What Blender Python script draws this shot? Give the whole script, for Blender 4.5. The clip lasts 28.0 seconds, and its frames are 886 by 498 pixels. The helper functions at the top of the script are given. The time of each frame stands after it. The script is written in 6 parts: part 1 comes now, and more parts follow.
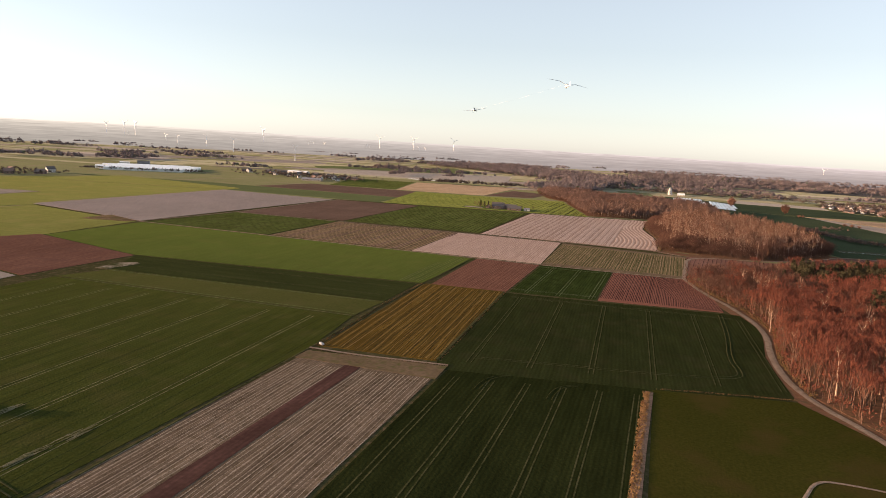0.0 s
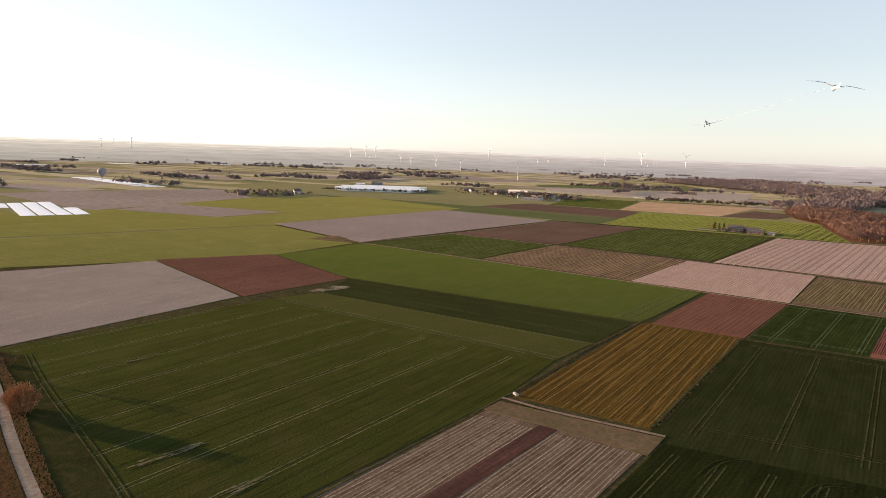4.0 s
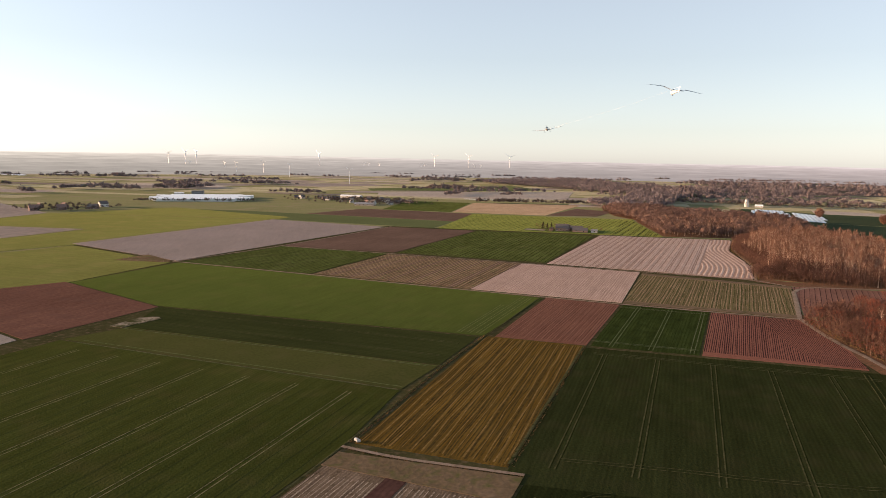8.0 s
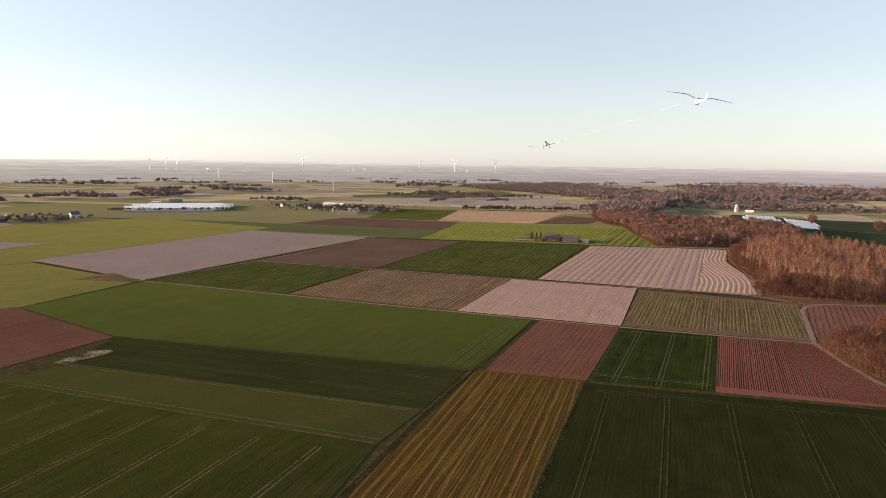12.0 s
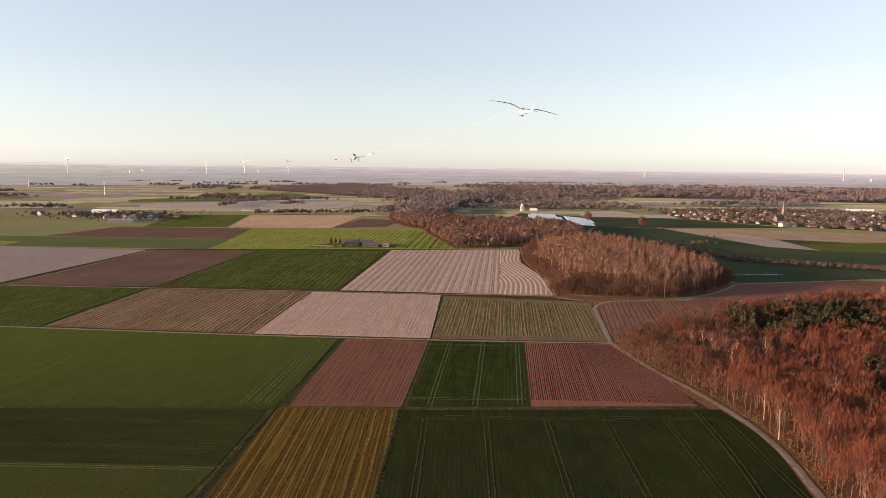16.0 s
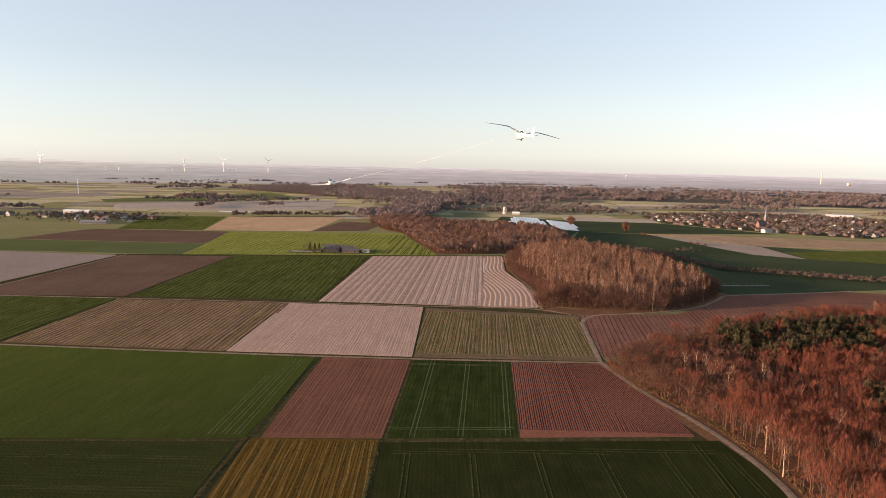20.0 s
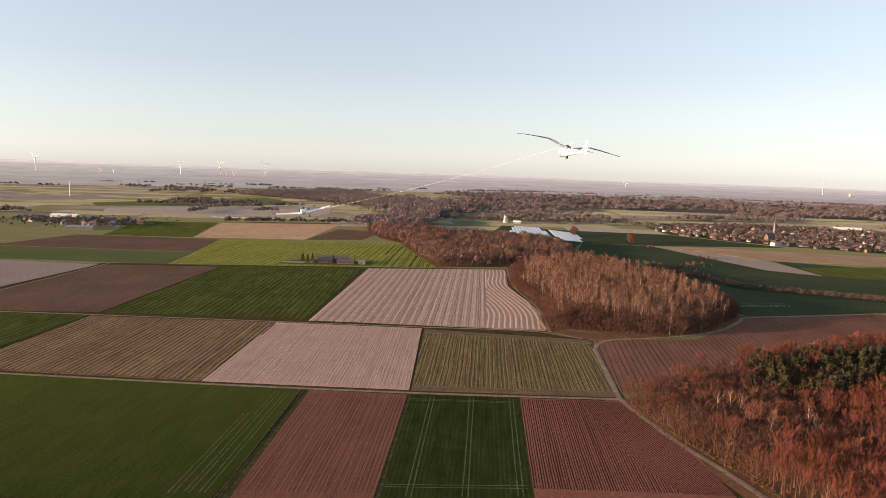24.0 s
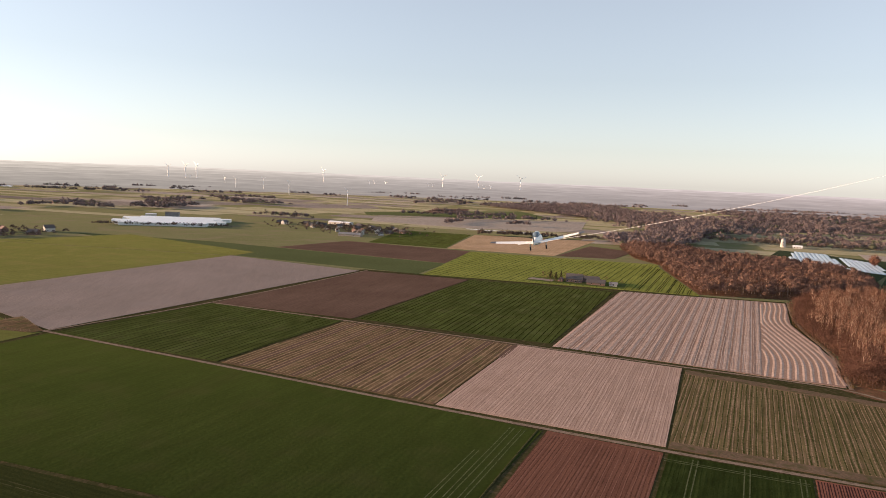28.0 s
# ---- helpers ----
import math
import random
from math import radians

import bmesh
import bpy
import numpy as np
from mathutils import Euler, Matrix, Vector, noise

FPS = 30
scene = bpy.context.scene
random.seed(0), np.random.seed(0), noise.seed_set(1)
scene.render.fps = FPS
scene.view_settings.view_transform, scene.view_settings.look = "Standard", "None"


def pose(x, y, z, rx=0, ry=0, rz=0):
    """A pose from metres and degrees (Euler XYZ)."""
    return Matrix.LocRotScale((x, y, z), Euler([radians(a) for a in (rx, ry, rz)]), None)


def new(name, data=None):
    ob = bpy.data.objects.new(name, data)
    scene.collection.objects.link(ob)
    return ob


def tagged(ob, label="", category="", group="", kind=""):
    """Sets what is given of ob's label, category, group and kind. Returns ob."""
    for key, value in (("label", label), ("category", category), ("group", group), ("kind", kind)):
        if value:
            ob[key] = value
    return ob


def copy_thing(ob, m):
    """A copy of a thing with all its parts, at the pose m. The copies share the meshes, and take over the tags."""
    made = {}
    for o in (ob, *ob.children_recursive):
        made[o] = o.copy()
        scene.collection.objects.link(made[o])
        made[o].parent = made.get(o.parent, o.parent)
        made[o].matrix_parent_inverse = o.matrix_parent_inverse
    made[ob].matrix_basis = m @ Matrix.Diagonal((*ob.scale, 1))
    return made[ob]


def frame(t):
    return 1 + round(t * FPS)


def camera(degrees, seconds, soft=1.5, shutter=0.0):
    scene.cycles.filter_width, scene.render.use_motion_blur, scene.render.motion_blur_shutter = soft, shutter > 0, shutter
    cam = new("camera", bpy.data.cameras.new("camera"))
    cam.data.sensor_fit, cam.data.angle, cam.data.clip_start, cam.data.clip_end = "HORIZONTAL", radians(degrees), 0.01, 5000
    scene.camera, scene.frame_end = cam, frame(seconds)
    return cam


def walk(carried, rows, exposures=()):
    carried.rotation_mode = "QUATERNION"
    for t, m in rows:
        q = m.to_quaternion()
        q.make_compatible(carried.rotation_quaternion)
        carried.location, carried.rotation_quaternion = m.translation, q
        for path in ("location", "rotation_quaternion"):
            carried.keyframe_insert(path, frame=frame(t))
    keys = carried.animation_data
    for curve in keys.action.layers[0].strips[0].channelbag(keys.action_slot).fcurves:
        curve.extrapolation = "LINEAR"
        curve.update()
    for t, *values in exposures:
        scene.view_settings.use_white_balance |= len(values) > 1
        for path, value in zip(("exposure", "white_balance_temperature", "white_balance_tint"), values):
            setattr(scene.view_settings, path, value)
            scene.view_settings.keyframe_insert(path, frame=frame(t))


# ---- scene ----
cam = camera(65.9, 28.0, soft=0.7)


def eye(x, y, z, yaw, pitch, roll):
    return pose(x, y, z, 90 + pitch, 0, yaw) @ pose(0, 0, 0, 0, 0, roll)


walk(cam, [
    (0, eye(110.87, -403.51, 86.06, 14.541, -8.646, 3.212)),
    (0.5, eye(112.11, -397.75, 86.29, 21.414, -8.664, 2.963)),
    (1, eye(112.80, -392.03, 86.52, 31.524, -8.646, 2.683)),
    (1.5, eye(112.80, -386.64, 86.77, 36.106, -8.560, 2.451)),
    (2, eye(111.91, -381.87, 87.04, 37.004, -8.493, 2.288)),
    (2.5, eye(110.39, -377.67, 87.42, 37.872, -8.364, 2.215)),
    (4.5, eye(101.68, -362.75, 88.94, 31.200, -7.905, 1.626)),
    (5, eye(99.62, -359.01, 89.30, 28.902, -7.867, 1.487)),
    (5.5, eye(97.76, -355.33, 89.73, 24.876, -7.840, 1.334)),
    (6, eye(95.97, -351.89, 90.01, 22.132, -7.804, 1.217)),
    (6.5, eye(94.24, -348.49, 90.23, 20.939, -7.702, 1.111)),
    (7, eye(92.66, -345.00, 90.50, 20.288, -7.610, 1.034)),
    (7.5, eye(91.19, -341.31, 90.91, 19.833, -7.550, 0.970)),
    (8, eye(89.76, -337.42, 91.35, 19.475, -7.465, 0.896)),
    (8.5, eye(88.27, -333.52, 91.76, 19.261, -7.372, 0.816)),
    (9, eye(86.76, -329.54, 92.17, 19.035, -7.288, 0.773)),
    (9.5, eye(85.27, -325.42, 92.67, 18.879, -7.232, 0.712)),
    (10, eye(83.90, -321.19, 93.22, 18.730, -7.161, 0.694)),
    (10.5, eye(82.60, -316.77, 93.87, 18.623, -7.157, 0.669)),
    (11, eye(81.37, -312.17, 94.59, 18.516, -7.161, 0.677)),
    (11.5, eye(80.13, -307.45, 95.43, 18.405, -7.132, 0.614)),
    (13.5, eye(74.64, -288.85, 98.16, 16.907, -6.999, 0.565)),
    (14, eye(73.53, -284.76, 98.53, 13.336, -7.046, 0.608)),
    (14.5, eye(72.60, -281.24, 98.74, 6.182, -7.196, 0.672)),
    (15, eye(71.48, -278.27, 99.09, 1.891, -7.241, 0.679)),
    (15.5, eye(70.50, -275.87, 99.70, 1.376, -7.056, 0.625)),
    (16, eye(69.89, -274.04, 100.32, 1.288, -6.974, 0.512)),
    (16.5, eye(69.59, -272.66, 100.95, 0.860, -7.064, 0.529)),
    (17, eye(69.43, -271.44, 101.70, 0.536, -7.048, 0.539)),
    (17.5, eye(69.26, -270.00, 102.48, 0.281, -7.072, 0.609)),
    (18, eye(69.05, -268.14, 103.20, 0.091, -7.138, 0.698)),
    (18.5, eye(68.77, -265.69, 103.94, -0.084, -7.109, 0.792)),
    (19, eye(68.46, -262.65, 104.66, -0.221, -7.055, 0.887)),
    (19.5, eye(68.22, -259.00, 105.47, -0.279, -7.023, 0.991)),
    (20, eye(68.05, -254.83, 106.40, -0.325, -7.007, 1.060)),
    (20.5, eye(67.92, -250.23, 107.39, -0.377, -6.945, 1.140)),
    (21, eye(67.79, -245.29, 108.26, -0.387, -6.877, 1.229)),
    (21.5, eye(67.51, -240.19, 108.86, -0.421, -6.829, 1.297)),
    (23.5, eye(66.24, -220.11, 109.36, -0.502, -6.597, 1.609)),
    (24, eye(65.83, -214.97, 109.32, -0.513, -6.550, 1.728)),
    (24.5, eye(65.39, -209.78, 109.23, -0.554, -6.472, 1.771)),
    (25, eye(64.91, -204.57, 109.22, -0.594, -6.407, 1.817)),
    (25.5, eye(64.34, -199.41, 109.23, -0.630, -6.232, 1.823)),
    (26, eye(63.52, -194.33, 109.13, -0.196, -6.201, 1.860)),
    (26.5, eye(62.58, -189.37, 108.99, 2.879, -6.149, 1.922)),
    (27, eye(61.75, -184.56, 108.85, 7.794, -6.089, 2.073)),
    (27.5, eye(60.87, -179.87, 108.64, 13.124, -6.059, 2.258)),
    (28, eye(59.94, -175.24, 108.39, 20.429, -6.056, 2.343)),
], exposures=[(0, 1.4, 6900, 17), (3, 1.4, 6900, 17), (6, 1.31, 6800, 17), (18, 1.28, 6750, 18), (24, 1.22, 6750, 18), (28, 1.2, 6750, 18)])

# ---- light: a low sun far to the left of the walk, clear sky ----
SUN_EL, SUN_AZ = radians(7.0), radians(166.5)  # azimuth counted from +x towards +y, the side from which the sun shines
to_sun = Vector((math.cos(SUN_AZ) * math.cos(SUN_EL), -math.sin(SUN_AZ) * math.cos(SUN_EL), math.sin(SUN_EL)))
sun = new("sun", bpy.data.lights.new("sun", "SUN"))
sun.data.energy, sun.data.angle, sun.data.color = 4.8, radians(0.6), (1.0, 0.68, 0.43)
sun.rotation_euler = to_sun.to_track_quat("Z", "Y").to_euler()
world = bpy.data.worlds.new("sky")
scene.world = world
world.use_nodes = True
wn = world.node_tree.nodes
sky = wn.new("ShaderNodeTexSky")
sky.sky_type, sky.sun_disc = "NISHITA", False
sky.sun_elevation = SUN_EL
sky.sun_rotation = math.atan2(to_sun.x, to_sun.y)
sky.altitude, sky.air_density, sky.dust_density, sky.ozone_density = 0, 1.0, 0.35, 1.5
wn["Background"].inputs["Strength"].default_value = 0.124
pale = wn.new("ShaderNodeHueSaturation")  # hazy air: a paler sky
pale.inputs["Saturation"].default_value = 0.5
world.node_tree.links.new(sky.outputs[0], pale.inputs["Color"])
cool = wn.new("ShaderNodeMix")
cool.data_type, cool.blend_type = "RGBA", "MULTIPLY"
cool.inputs[0].default_value, cool.inputs[7].default_value = 1.0, (1.165, 1.30, 1.43, 1)
soft_air = wn.new("ShaderNodeGamma")  # haze evens the sky out
soft_air.inputs["Gamma"].default_value = 0.70
world.node_tree.links.new(pale.outputs[0], soft_air.inputs["Color"])
world.node_tree.links.new(soft_air.outputs[0], cool.inputs[6])
world.node_tree.links.new(cool.outputs[2], wn["Background"].inputs["Color"])

# ---- materials ----
def soil(name, a, b, c=None, rough=0.95, patch=0.02, grain=0.6, bump=0.3, rows=None, rowmix=0.5, rowcol=None, island=0.0, rand=0.0, fuzz=0.0, drill=1.0):
    """Ground-like surface: large patches from a to b, fine grain, and, where given, crop rows as (degrees, spacing)."""
    a, b, c, rowcol = [col and tuple(0.82 * v for v in col) for col in (a, b, c, rowcol)]
    m = bpy.data.materials.new(name)
    m.use_nodes = True
    n, k = m.node_tree.nodes, m.node_tree.links
    p = n["Principled BSDF"]
    p.inputs["Roughness"].default_value = rough
    p.inputs["Specular IOR Level"].default_value = 0.0
    p.inputs["Sheen Weight"].default_value, p.inputs["Sheen Roughness"].default_value = fuzz, 0.4
    p.inputs["Sheen Tint"].default_value = (*[min(1, v / max(b)) for v in b], 1)
    geo = n.new("ShaderNodeNewGeometry")
    big, fine = n.new("ShaderNodeTexNoise"), n.new("ShaderNodeTexNoise")
    big.inputs["Scale"].default_value, big.inputs["Detail"].default_value = patch, 5
    fine.inputs["Scale"].default_value, fine.inputs["Detail"].default_value = grain, 4
    for t in (big, fine):
        k.new(geo.outputs["Position"], t.inputs["Vector"])
    ramp = n.new("ShaderNodeValToRGB")
    ramp.color_ramp.elements[0].position, ramp.color_ramp.elements[1].position = 0.36, 0.64
    ramp.color_ramp.elements[0].color, ramp.color_ramp.elements[1].color = (*a, 1), (*b, 1)
    k.new(big.outputs["Fac"], ramp.inputs["Fac"])
    out = ramp.outputs["Color"]

    def mixed(kind, fac, x, y):
        mix = n.new("ShaderNodeMix")
        mix.data_type, mix.blend_type = "RGBA", kind
        for socket, value in ((mix.inputs[0], fac), (mix.inputs[6], x), (mix.inputs[7], y)):
            if isinstance(value, (int, float)):
                socket.default_value = value
            elif isinstance(value, tuple):
                socket.default_value = (*value, 1)
            else:
                k.new(value, socket)
        return mix.outputs[2]

    grey = n.new("ShaderNodeValToRGB")
    grey.color_ramp.elements[0].position, grey.color_ramp.elements[1].position = 0.25, 0.75
    grey.color_ramp.elements[0].color, grey.color_ramp.elements[1].color = (0.55, 0.55, 0.55, 1), (1.3, 1.3, 1.3, 1)
    k.new(fine.outputs["Fac"], grey.inputs["Fac"])
    out = mixed("MULTIPLY", 0.6, out, grey.outputs["Color"])
    if c:
        spot = n.new("ShaderNodeTexNoise")
        spot.inputs["Scale"].default_value, spot.inputs["Detail"].default_value = patch * 4.3, 6
        k.new(geo.outputs["Position"], spot.inputs["Vector"])
        sr = n.new("ShaderNodeValToRGB")
        sr.color_ramp.elements[0].position, sr.color_ramp.elements[1].position = 0.5, 0.68
        k.new(spot.outputs["Fac"], sr.inputs["Fac"])
        out = mixed("MIX", sr.outputs["Color"], out, c)
    height = fine.outputs["Fac"]
    if rows:
        turn = n.new("ShaderNodeMapping")
        turn.inputs["Rotation"].default_value = (0, 0, radians(-rows[0]))
        k.new(geo.outputs["Position"], turn.inputs["Vector"])
        wave = n.new("ShaderNodeTexWave")
        wave.bands_direction = "X"
        wave.inputs["Scale"].default_value = 0.314 / rows[1]
        wave.inputs["Distortion"].default_value, wave.inputs["Detail"].default_value = 0.5, 2.0
        wave.inputs["Detail Scale"].default_value = 0.35
        k.new(turn.outputs["Vector"], wave.inputs["Vector"])
        mul = n.new("ShaderNodeMath")
        mul.operation = "MULTIPLY"
        mul.inputs[1].default_value = rowmix
        k.new(wave.outputs["Fac"], mul.inputs[0])
        out = mixed("MIX", mul.outputs[0], out, rowcol or tuple(0.6 * v for v in a))
        for wide, long, depth in ((0.55 / rows[1], 0.035, 0.34), (0.11 / rows[1], 0.012, 0.20)):  # drill streaks, fine and broad
            pull = n.new("ShaderNodeMapping")
            pull.inputs["Scale"].default_value = (wide, long, 1)
            k.new(turn.outputs["Vector"], pull.inputs["Vector"])
            grain_lines, tone = n.new("ShaderNodeTexNoise"), n.new("ShaderNodeMapRange")
            grain_lines.inputs["Scale"].default_value, grain_lines.inputs["Detail"].default_value = 1.0, 5
            grain_lines.inputs["Roughness"].default_value = 0.65
            k.new(pull.outputs["Vector"], grain_lines.inputs["Vector"])
            tone.inputs["From Min"].default_value, tone.inputs["From Max"].default_value = 0.3, 0.7
            tone.inputs["To Min"].default_value, tone.inputs["To Max"].default_value = 1 - depth * drill, 1 + depth * drill
            k.new(grain_lines.outputs["Fac"], tone.inputs["Value"])
            out = mixed("MULTIPLY", 1.0, out, tone.outputs["Result"])
    if rand:
        info = n.new("ShaderNodeObjectInfo")
        rr = n.new("ShaderNodeMapRange")
        rr.inputs["To Min"].default_value, rr.inputs["To Max"].default_value = 1 - rand, 1 + rand
        k.new(info.outputs["Random"], rr.inputs["Value"])
        out = mixed("MULTIPLY", 1.0, out, rr.outputs["Result"])
    if island:
        ri = n.new("ShaderNodeMapRange")
        ri.inputs["To Min"].default_value, ri.inputs["To Max"].default_value = 1 - island, 1 + island
        k.new(geo.outputs["Random Per Island"], ri.inputs["Value"])
        out = mixed("MULTIPLY", 1.0, out, ri.outputs["Result"])
    k.new(out, p.inputs["Base Color"])
    if bump:
        bp = n.new("ShaderNodeBump")
        bp.inputs["Strength"].default_value, bp.inputs["Distance"].default_value = bump, 0.3
        k.new(height, bp.inputs["Height"])
        k.new(bp.outputs["Normal"], p.inputs["Normal"])
    return m


def plain(name, colour, rough=0.6, metal=0.0, spec=0.5, vary=0.12, scale=3.0):
    """Painted or sheet surface with slight dirt."""
    m = bpy.data.materials.new(name)
    m.use_nodes = True
    n, k = m.node_tree.nodes, m.node_tree.links
    p = n["Principled BSDF"]
    p.inputs["Roughness"].default_value, p.inputs["Metallic"].default_value = rough, metal
    p.inputs["Specular IOR Level"].default_value = spec
    tex, ramp = n.new("ShaderNodeTexNoise"), n.new("ShaderNodeValToRGB")
    co = n.new("ShaderNodeTexCoord")
    k.new(co.outputs["Object"], tex.inputs["Vector"])
    tex.inputs["Scale"].default_value, tex.inputs["Detail"].default_value = scale, 6
    ramp.color_ramp.elements[0].position, ramp.color_ramp.elements[1].position = 0.3, 0.7
    ramp.color_ramp.elements[0].color = (*[v * (1 - vary) for v in colour], 1)
    ramp.color_ramp.elements[1].color = (*[min(1, v * (1 + vary)) for v in colour], 1)
    k.new(tex.outputs["Fac"], ramp.inputs["Fac"])
    k.new(ramp.outputs["Color"], p.inputs["Base Color"])
    return m


# Open ground kept pale: distance haze is mixed into its colour.
OPEN = soil("haze_paled_grassland", (0.135, 0.142, 0.072), (0.168, 0.17, 0.088), (0.175, 0.152, 0.10), patch=0.006, grain=0.3, fuzz=0.025)
MARGIN = soil("rough_field_margin", (0.052, 0.050, 0.020), (0.072, 0.065, 0.028), (0.115, 0.083, 0.047), patch=0.08, grain=1.2, bump=0.5)
WHEAT_LEFT = soil("olive_young_wheat", (0.036, 0.044, 0.0112), (0.045, 0.053, 0.0138), (0.05, 0.050, 0.016), patch=0.015, grain=1.2, bump=0.5, rows=(0, 1.6), rowmix=0.3, fuzz=0.02, drill=0.6)
WHEAT_OLIVE = soil("smooth_olive_wheat", (0.046, 0.052, 0.0165), (0.056, 0.061, 0.0195), (0.06, 0.058, 0.022), patch=0.015, grain=0.8, bump=0.3, fuzz=0.02)
# Cool dark green: the valley's shade is put into the grass colour.
WHEAT_COOL = soil("shade_toned_grass", (0.052, 0.067, 0.037), (0.065, 0.081, 0.044), patch=0.01, grain=0.5, bump=0.4)
GRASS = soil("grass_verge", (0.075, 0.105, 0.03), (0.11, 0.13, 0.04), (0.13, 0.12, 0.06), grain=0.8)
WHEAT = soil("young_wheat", (0.027, 0.0325, 0.0115), (0.034, 0.040, 0.0135), (0.037, 0.038, 0.015), patch=0.018, grain=1.2, bump=0.5, rows=(0.5, 1.6), rowmix=0.3, drill=0.55)
WHEAT_MID = soil("mid_green_crop", (0.052, 0.068, 0.021), (0.066, 0.082, 0.024), (0.071, 0.078, 0.03), patch=0.012, grain=0.6, bump=0.4, rows=(0, 3.0), rowmix=0.3, fuzz=0.015)
WHEAT_DARK = soil("dark_wheat", (0.020, 0.025, 0.008), (0.027, 0.032, 0.010), patch=0.03, grain=1.0, bump=0.5, rows=(-3, 1.6), rowmix=0.4, drill=0.7)
WHEAT_BRIGHT = soil("bright_meadow", (0.0235, 0.0365, 0.0095), (0.031, 0.0435, 0.0115), (0.035, 0.041, 0.014), patch=0.012, grain=0.6, bump=0.4, rows=(-3, 2.4), rowmix=0.2, fuzz=0.045, drill=0.6)
WHEAT_YELLOW = soil("yellowish_green_crop", (0.185, 0.205, 0.05), (0.22, 0.235, 0.06), rows=(0, 4.0), rowmix=0.4, rowcol=(0.105, 0.135, 0.032), fuzz=0.02, drill=0.5)
TRAM = soil("wheel_track", (0.058, 0.059, 0.024), (0.088, 0.083, 0.038), (0.028, 0.032, 0.011), patch=0.12, grain=1.0)
TRAM_DIM = soil("faint_wheel_track", (0.040, 0.043, 0.016), (0.055, 0.055, 0.022), (0.024, 0.028, 0.009), patch=0.12)
RUT = soil("shade_dark_rut", (0.016, 0.020, 0.006), (0.022, 0.026, 0.008), patch=0.12, grain=1.0)
TRAM_PALE = soil("pale_wheel_track", (0.125, 0.120, 0.058), (0.185, 0.168, 0.09), (0.05, 0.052, 0.02), patch=0.12, grain=1.0)
WHEAT_STRIP = soil("deep_green_wheat", (0.040, 0.046, 0.0150), (0.049, 0.055, 0.018), patch=0.015, grain=1.2, bump=0.5, rows=(88, 2.4), rowmix=0.3, drill=0.45)
WHEAT_FRESH = soil("fresh_green_wheat", (0.036, 0.050, 0.014), (0.046, 0.061, 0.017), (0.03, 0.04, 0.012), patch=0.03, grain=1.2, bump=0.5, rows=(-4, 1.9), rowmix=0.4)
WOOD_FLOOR = soil("wooded_ground", (0.125, 0.104, 0.09), (0.155, 0.13, 0.11), (0.11, 0.107, 0.072), patch=0.006, grain=0.1)
PLOUGH_RED = soil("red_ploughed_soil", (0.20, 0.090, 0.058), (0.23, 0.106, 0.07), (0.19, 0.09, 0.06), patch=0.015, grain=1.2, rows=(-4, 1.7), rowmix=0.3, rowcol=(0.15, 0.064, 0.047), bump=0.6, drill=0.5)
PLOUGH_ROWS = soil("ridged_red_soil", (0.245, 0.10, 0.068), (0.28, 0.12, 0.082), bump=0.6)
# Soil darkened so that flat furrow ribbons show the ridges' shadow.
FURROW = soil("furrow_shadow_soil", (0.050, 0.026, 0.022), (0.070, 0.035, 0.029), bump=0.5)
PINK = soil("pale_pink_soil", (0.52, 0.35, 0.268), (0.58, 0.395, 0.31), (0.48, 0.325, 0.245), rows=(-1.5, 1.15), rowmix=0.4, rowcol=(0.33, 0.215, 0.168), patch=0.02, grain=1.2, bump=0.6, drill=0.45)
PINK_RIDGE = soil("pale_ridge", (0.58, 0.40, 0.312), (0.65, 0.46, 0.365), (0.50, 0.345, 0.262), patch=0.06, bump=0.5)
PINK_GROOVE = soil("groove_soil", (0.37, 0.24, 0.18), (0.42, 0.275, 0.205), bump=0.5)
GREY_SOIL = soil("grey_dry_soil", (0.30, 0.238, 0.205), (0.345, 0.275, 0.24), (0.31, 0.25, 0.22), patch=0.01, grain=0.8, rows=(30, 2.2), rowmix=0.05, bump=0.5, drill=0.2)
GREY_PALE = soil("pale_grey_soil", (0.262, 0.222, 0.192), (0.295, 0.25, 0.218), (0.28, 0.24, 0.205), patch=0.02, grain=1.0, rows=(15, 2.6), rowmix=0.08, bump=0.5, fuzz=0.02, drill=0.25)
BROWN = soil("dark_brown_soil", (0.15, 0.093, 0.068), (0.178, 0.112, 0.082), rows=(4, 3.0), rowmix=0.15, bump=0.6, drill=0.3)
RED_DRY = soil("dry_red_brown_soil", (0.155, 0.075, 0.052), (0.18, 0.088, 0.062), (0.145, 0.074, 0.054), patch=0.02, grain=0.5, rows=(2, 2.4), rowmix=0.15, bump=0.4, drill=0.35)
REDBROWN = soil("red_brown_soil", (0.092, 0.045, 0.032), (0.108, 0.053, 0.038), (0.084, 0.044, 0.033), patch=0.015, grain=0.5, rows=(12, 3.0), rowmix=0.06, bump=0.6, drill=0.3)
ORANGE = soil("ochre_stubble", (0.135, 0.078, 0.017), (0.165, 0.094, 0.020), (0.125, 0.08, 0.022), patch=0.02, grain=1.6, rows=(0.8, 1.05), rowmix=0.5, rowcol=(0.08, 0.05, 0.016), bump=0.7)
ORANGE_LINE = soil("stubble_line", (0.055, 0.038, 0.014), (0.075, 0.05, 0.017), (0.12, 0.072, 0.02), patch=0.12)
STUBBLE = soil("white_stubble", (0.165, 0.118, 0.078), (0.21, 0.152, 0.105), (0.11, 0.078, 0.045), rows=(-2.5, 1.1), rowmix=0.5, rowcol=(0.085, 0.058, 0.038), patch=0.08, grain=1.8, bump=0.8)
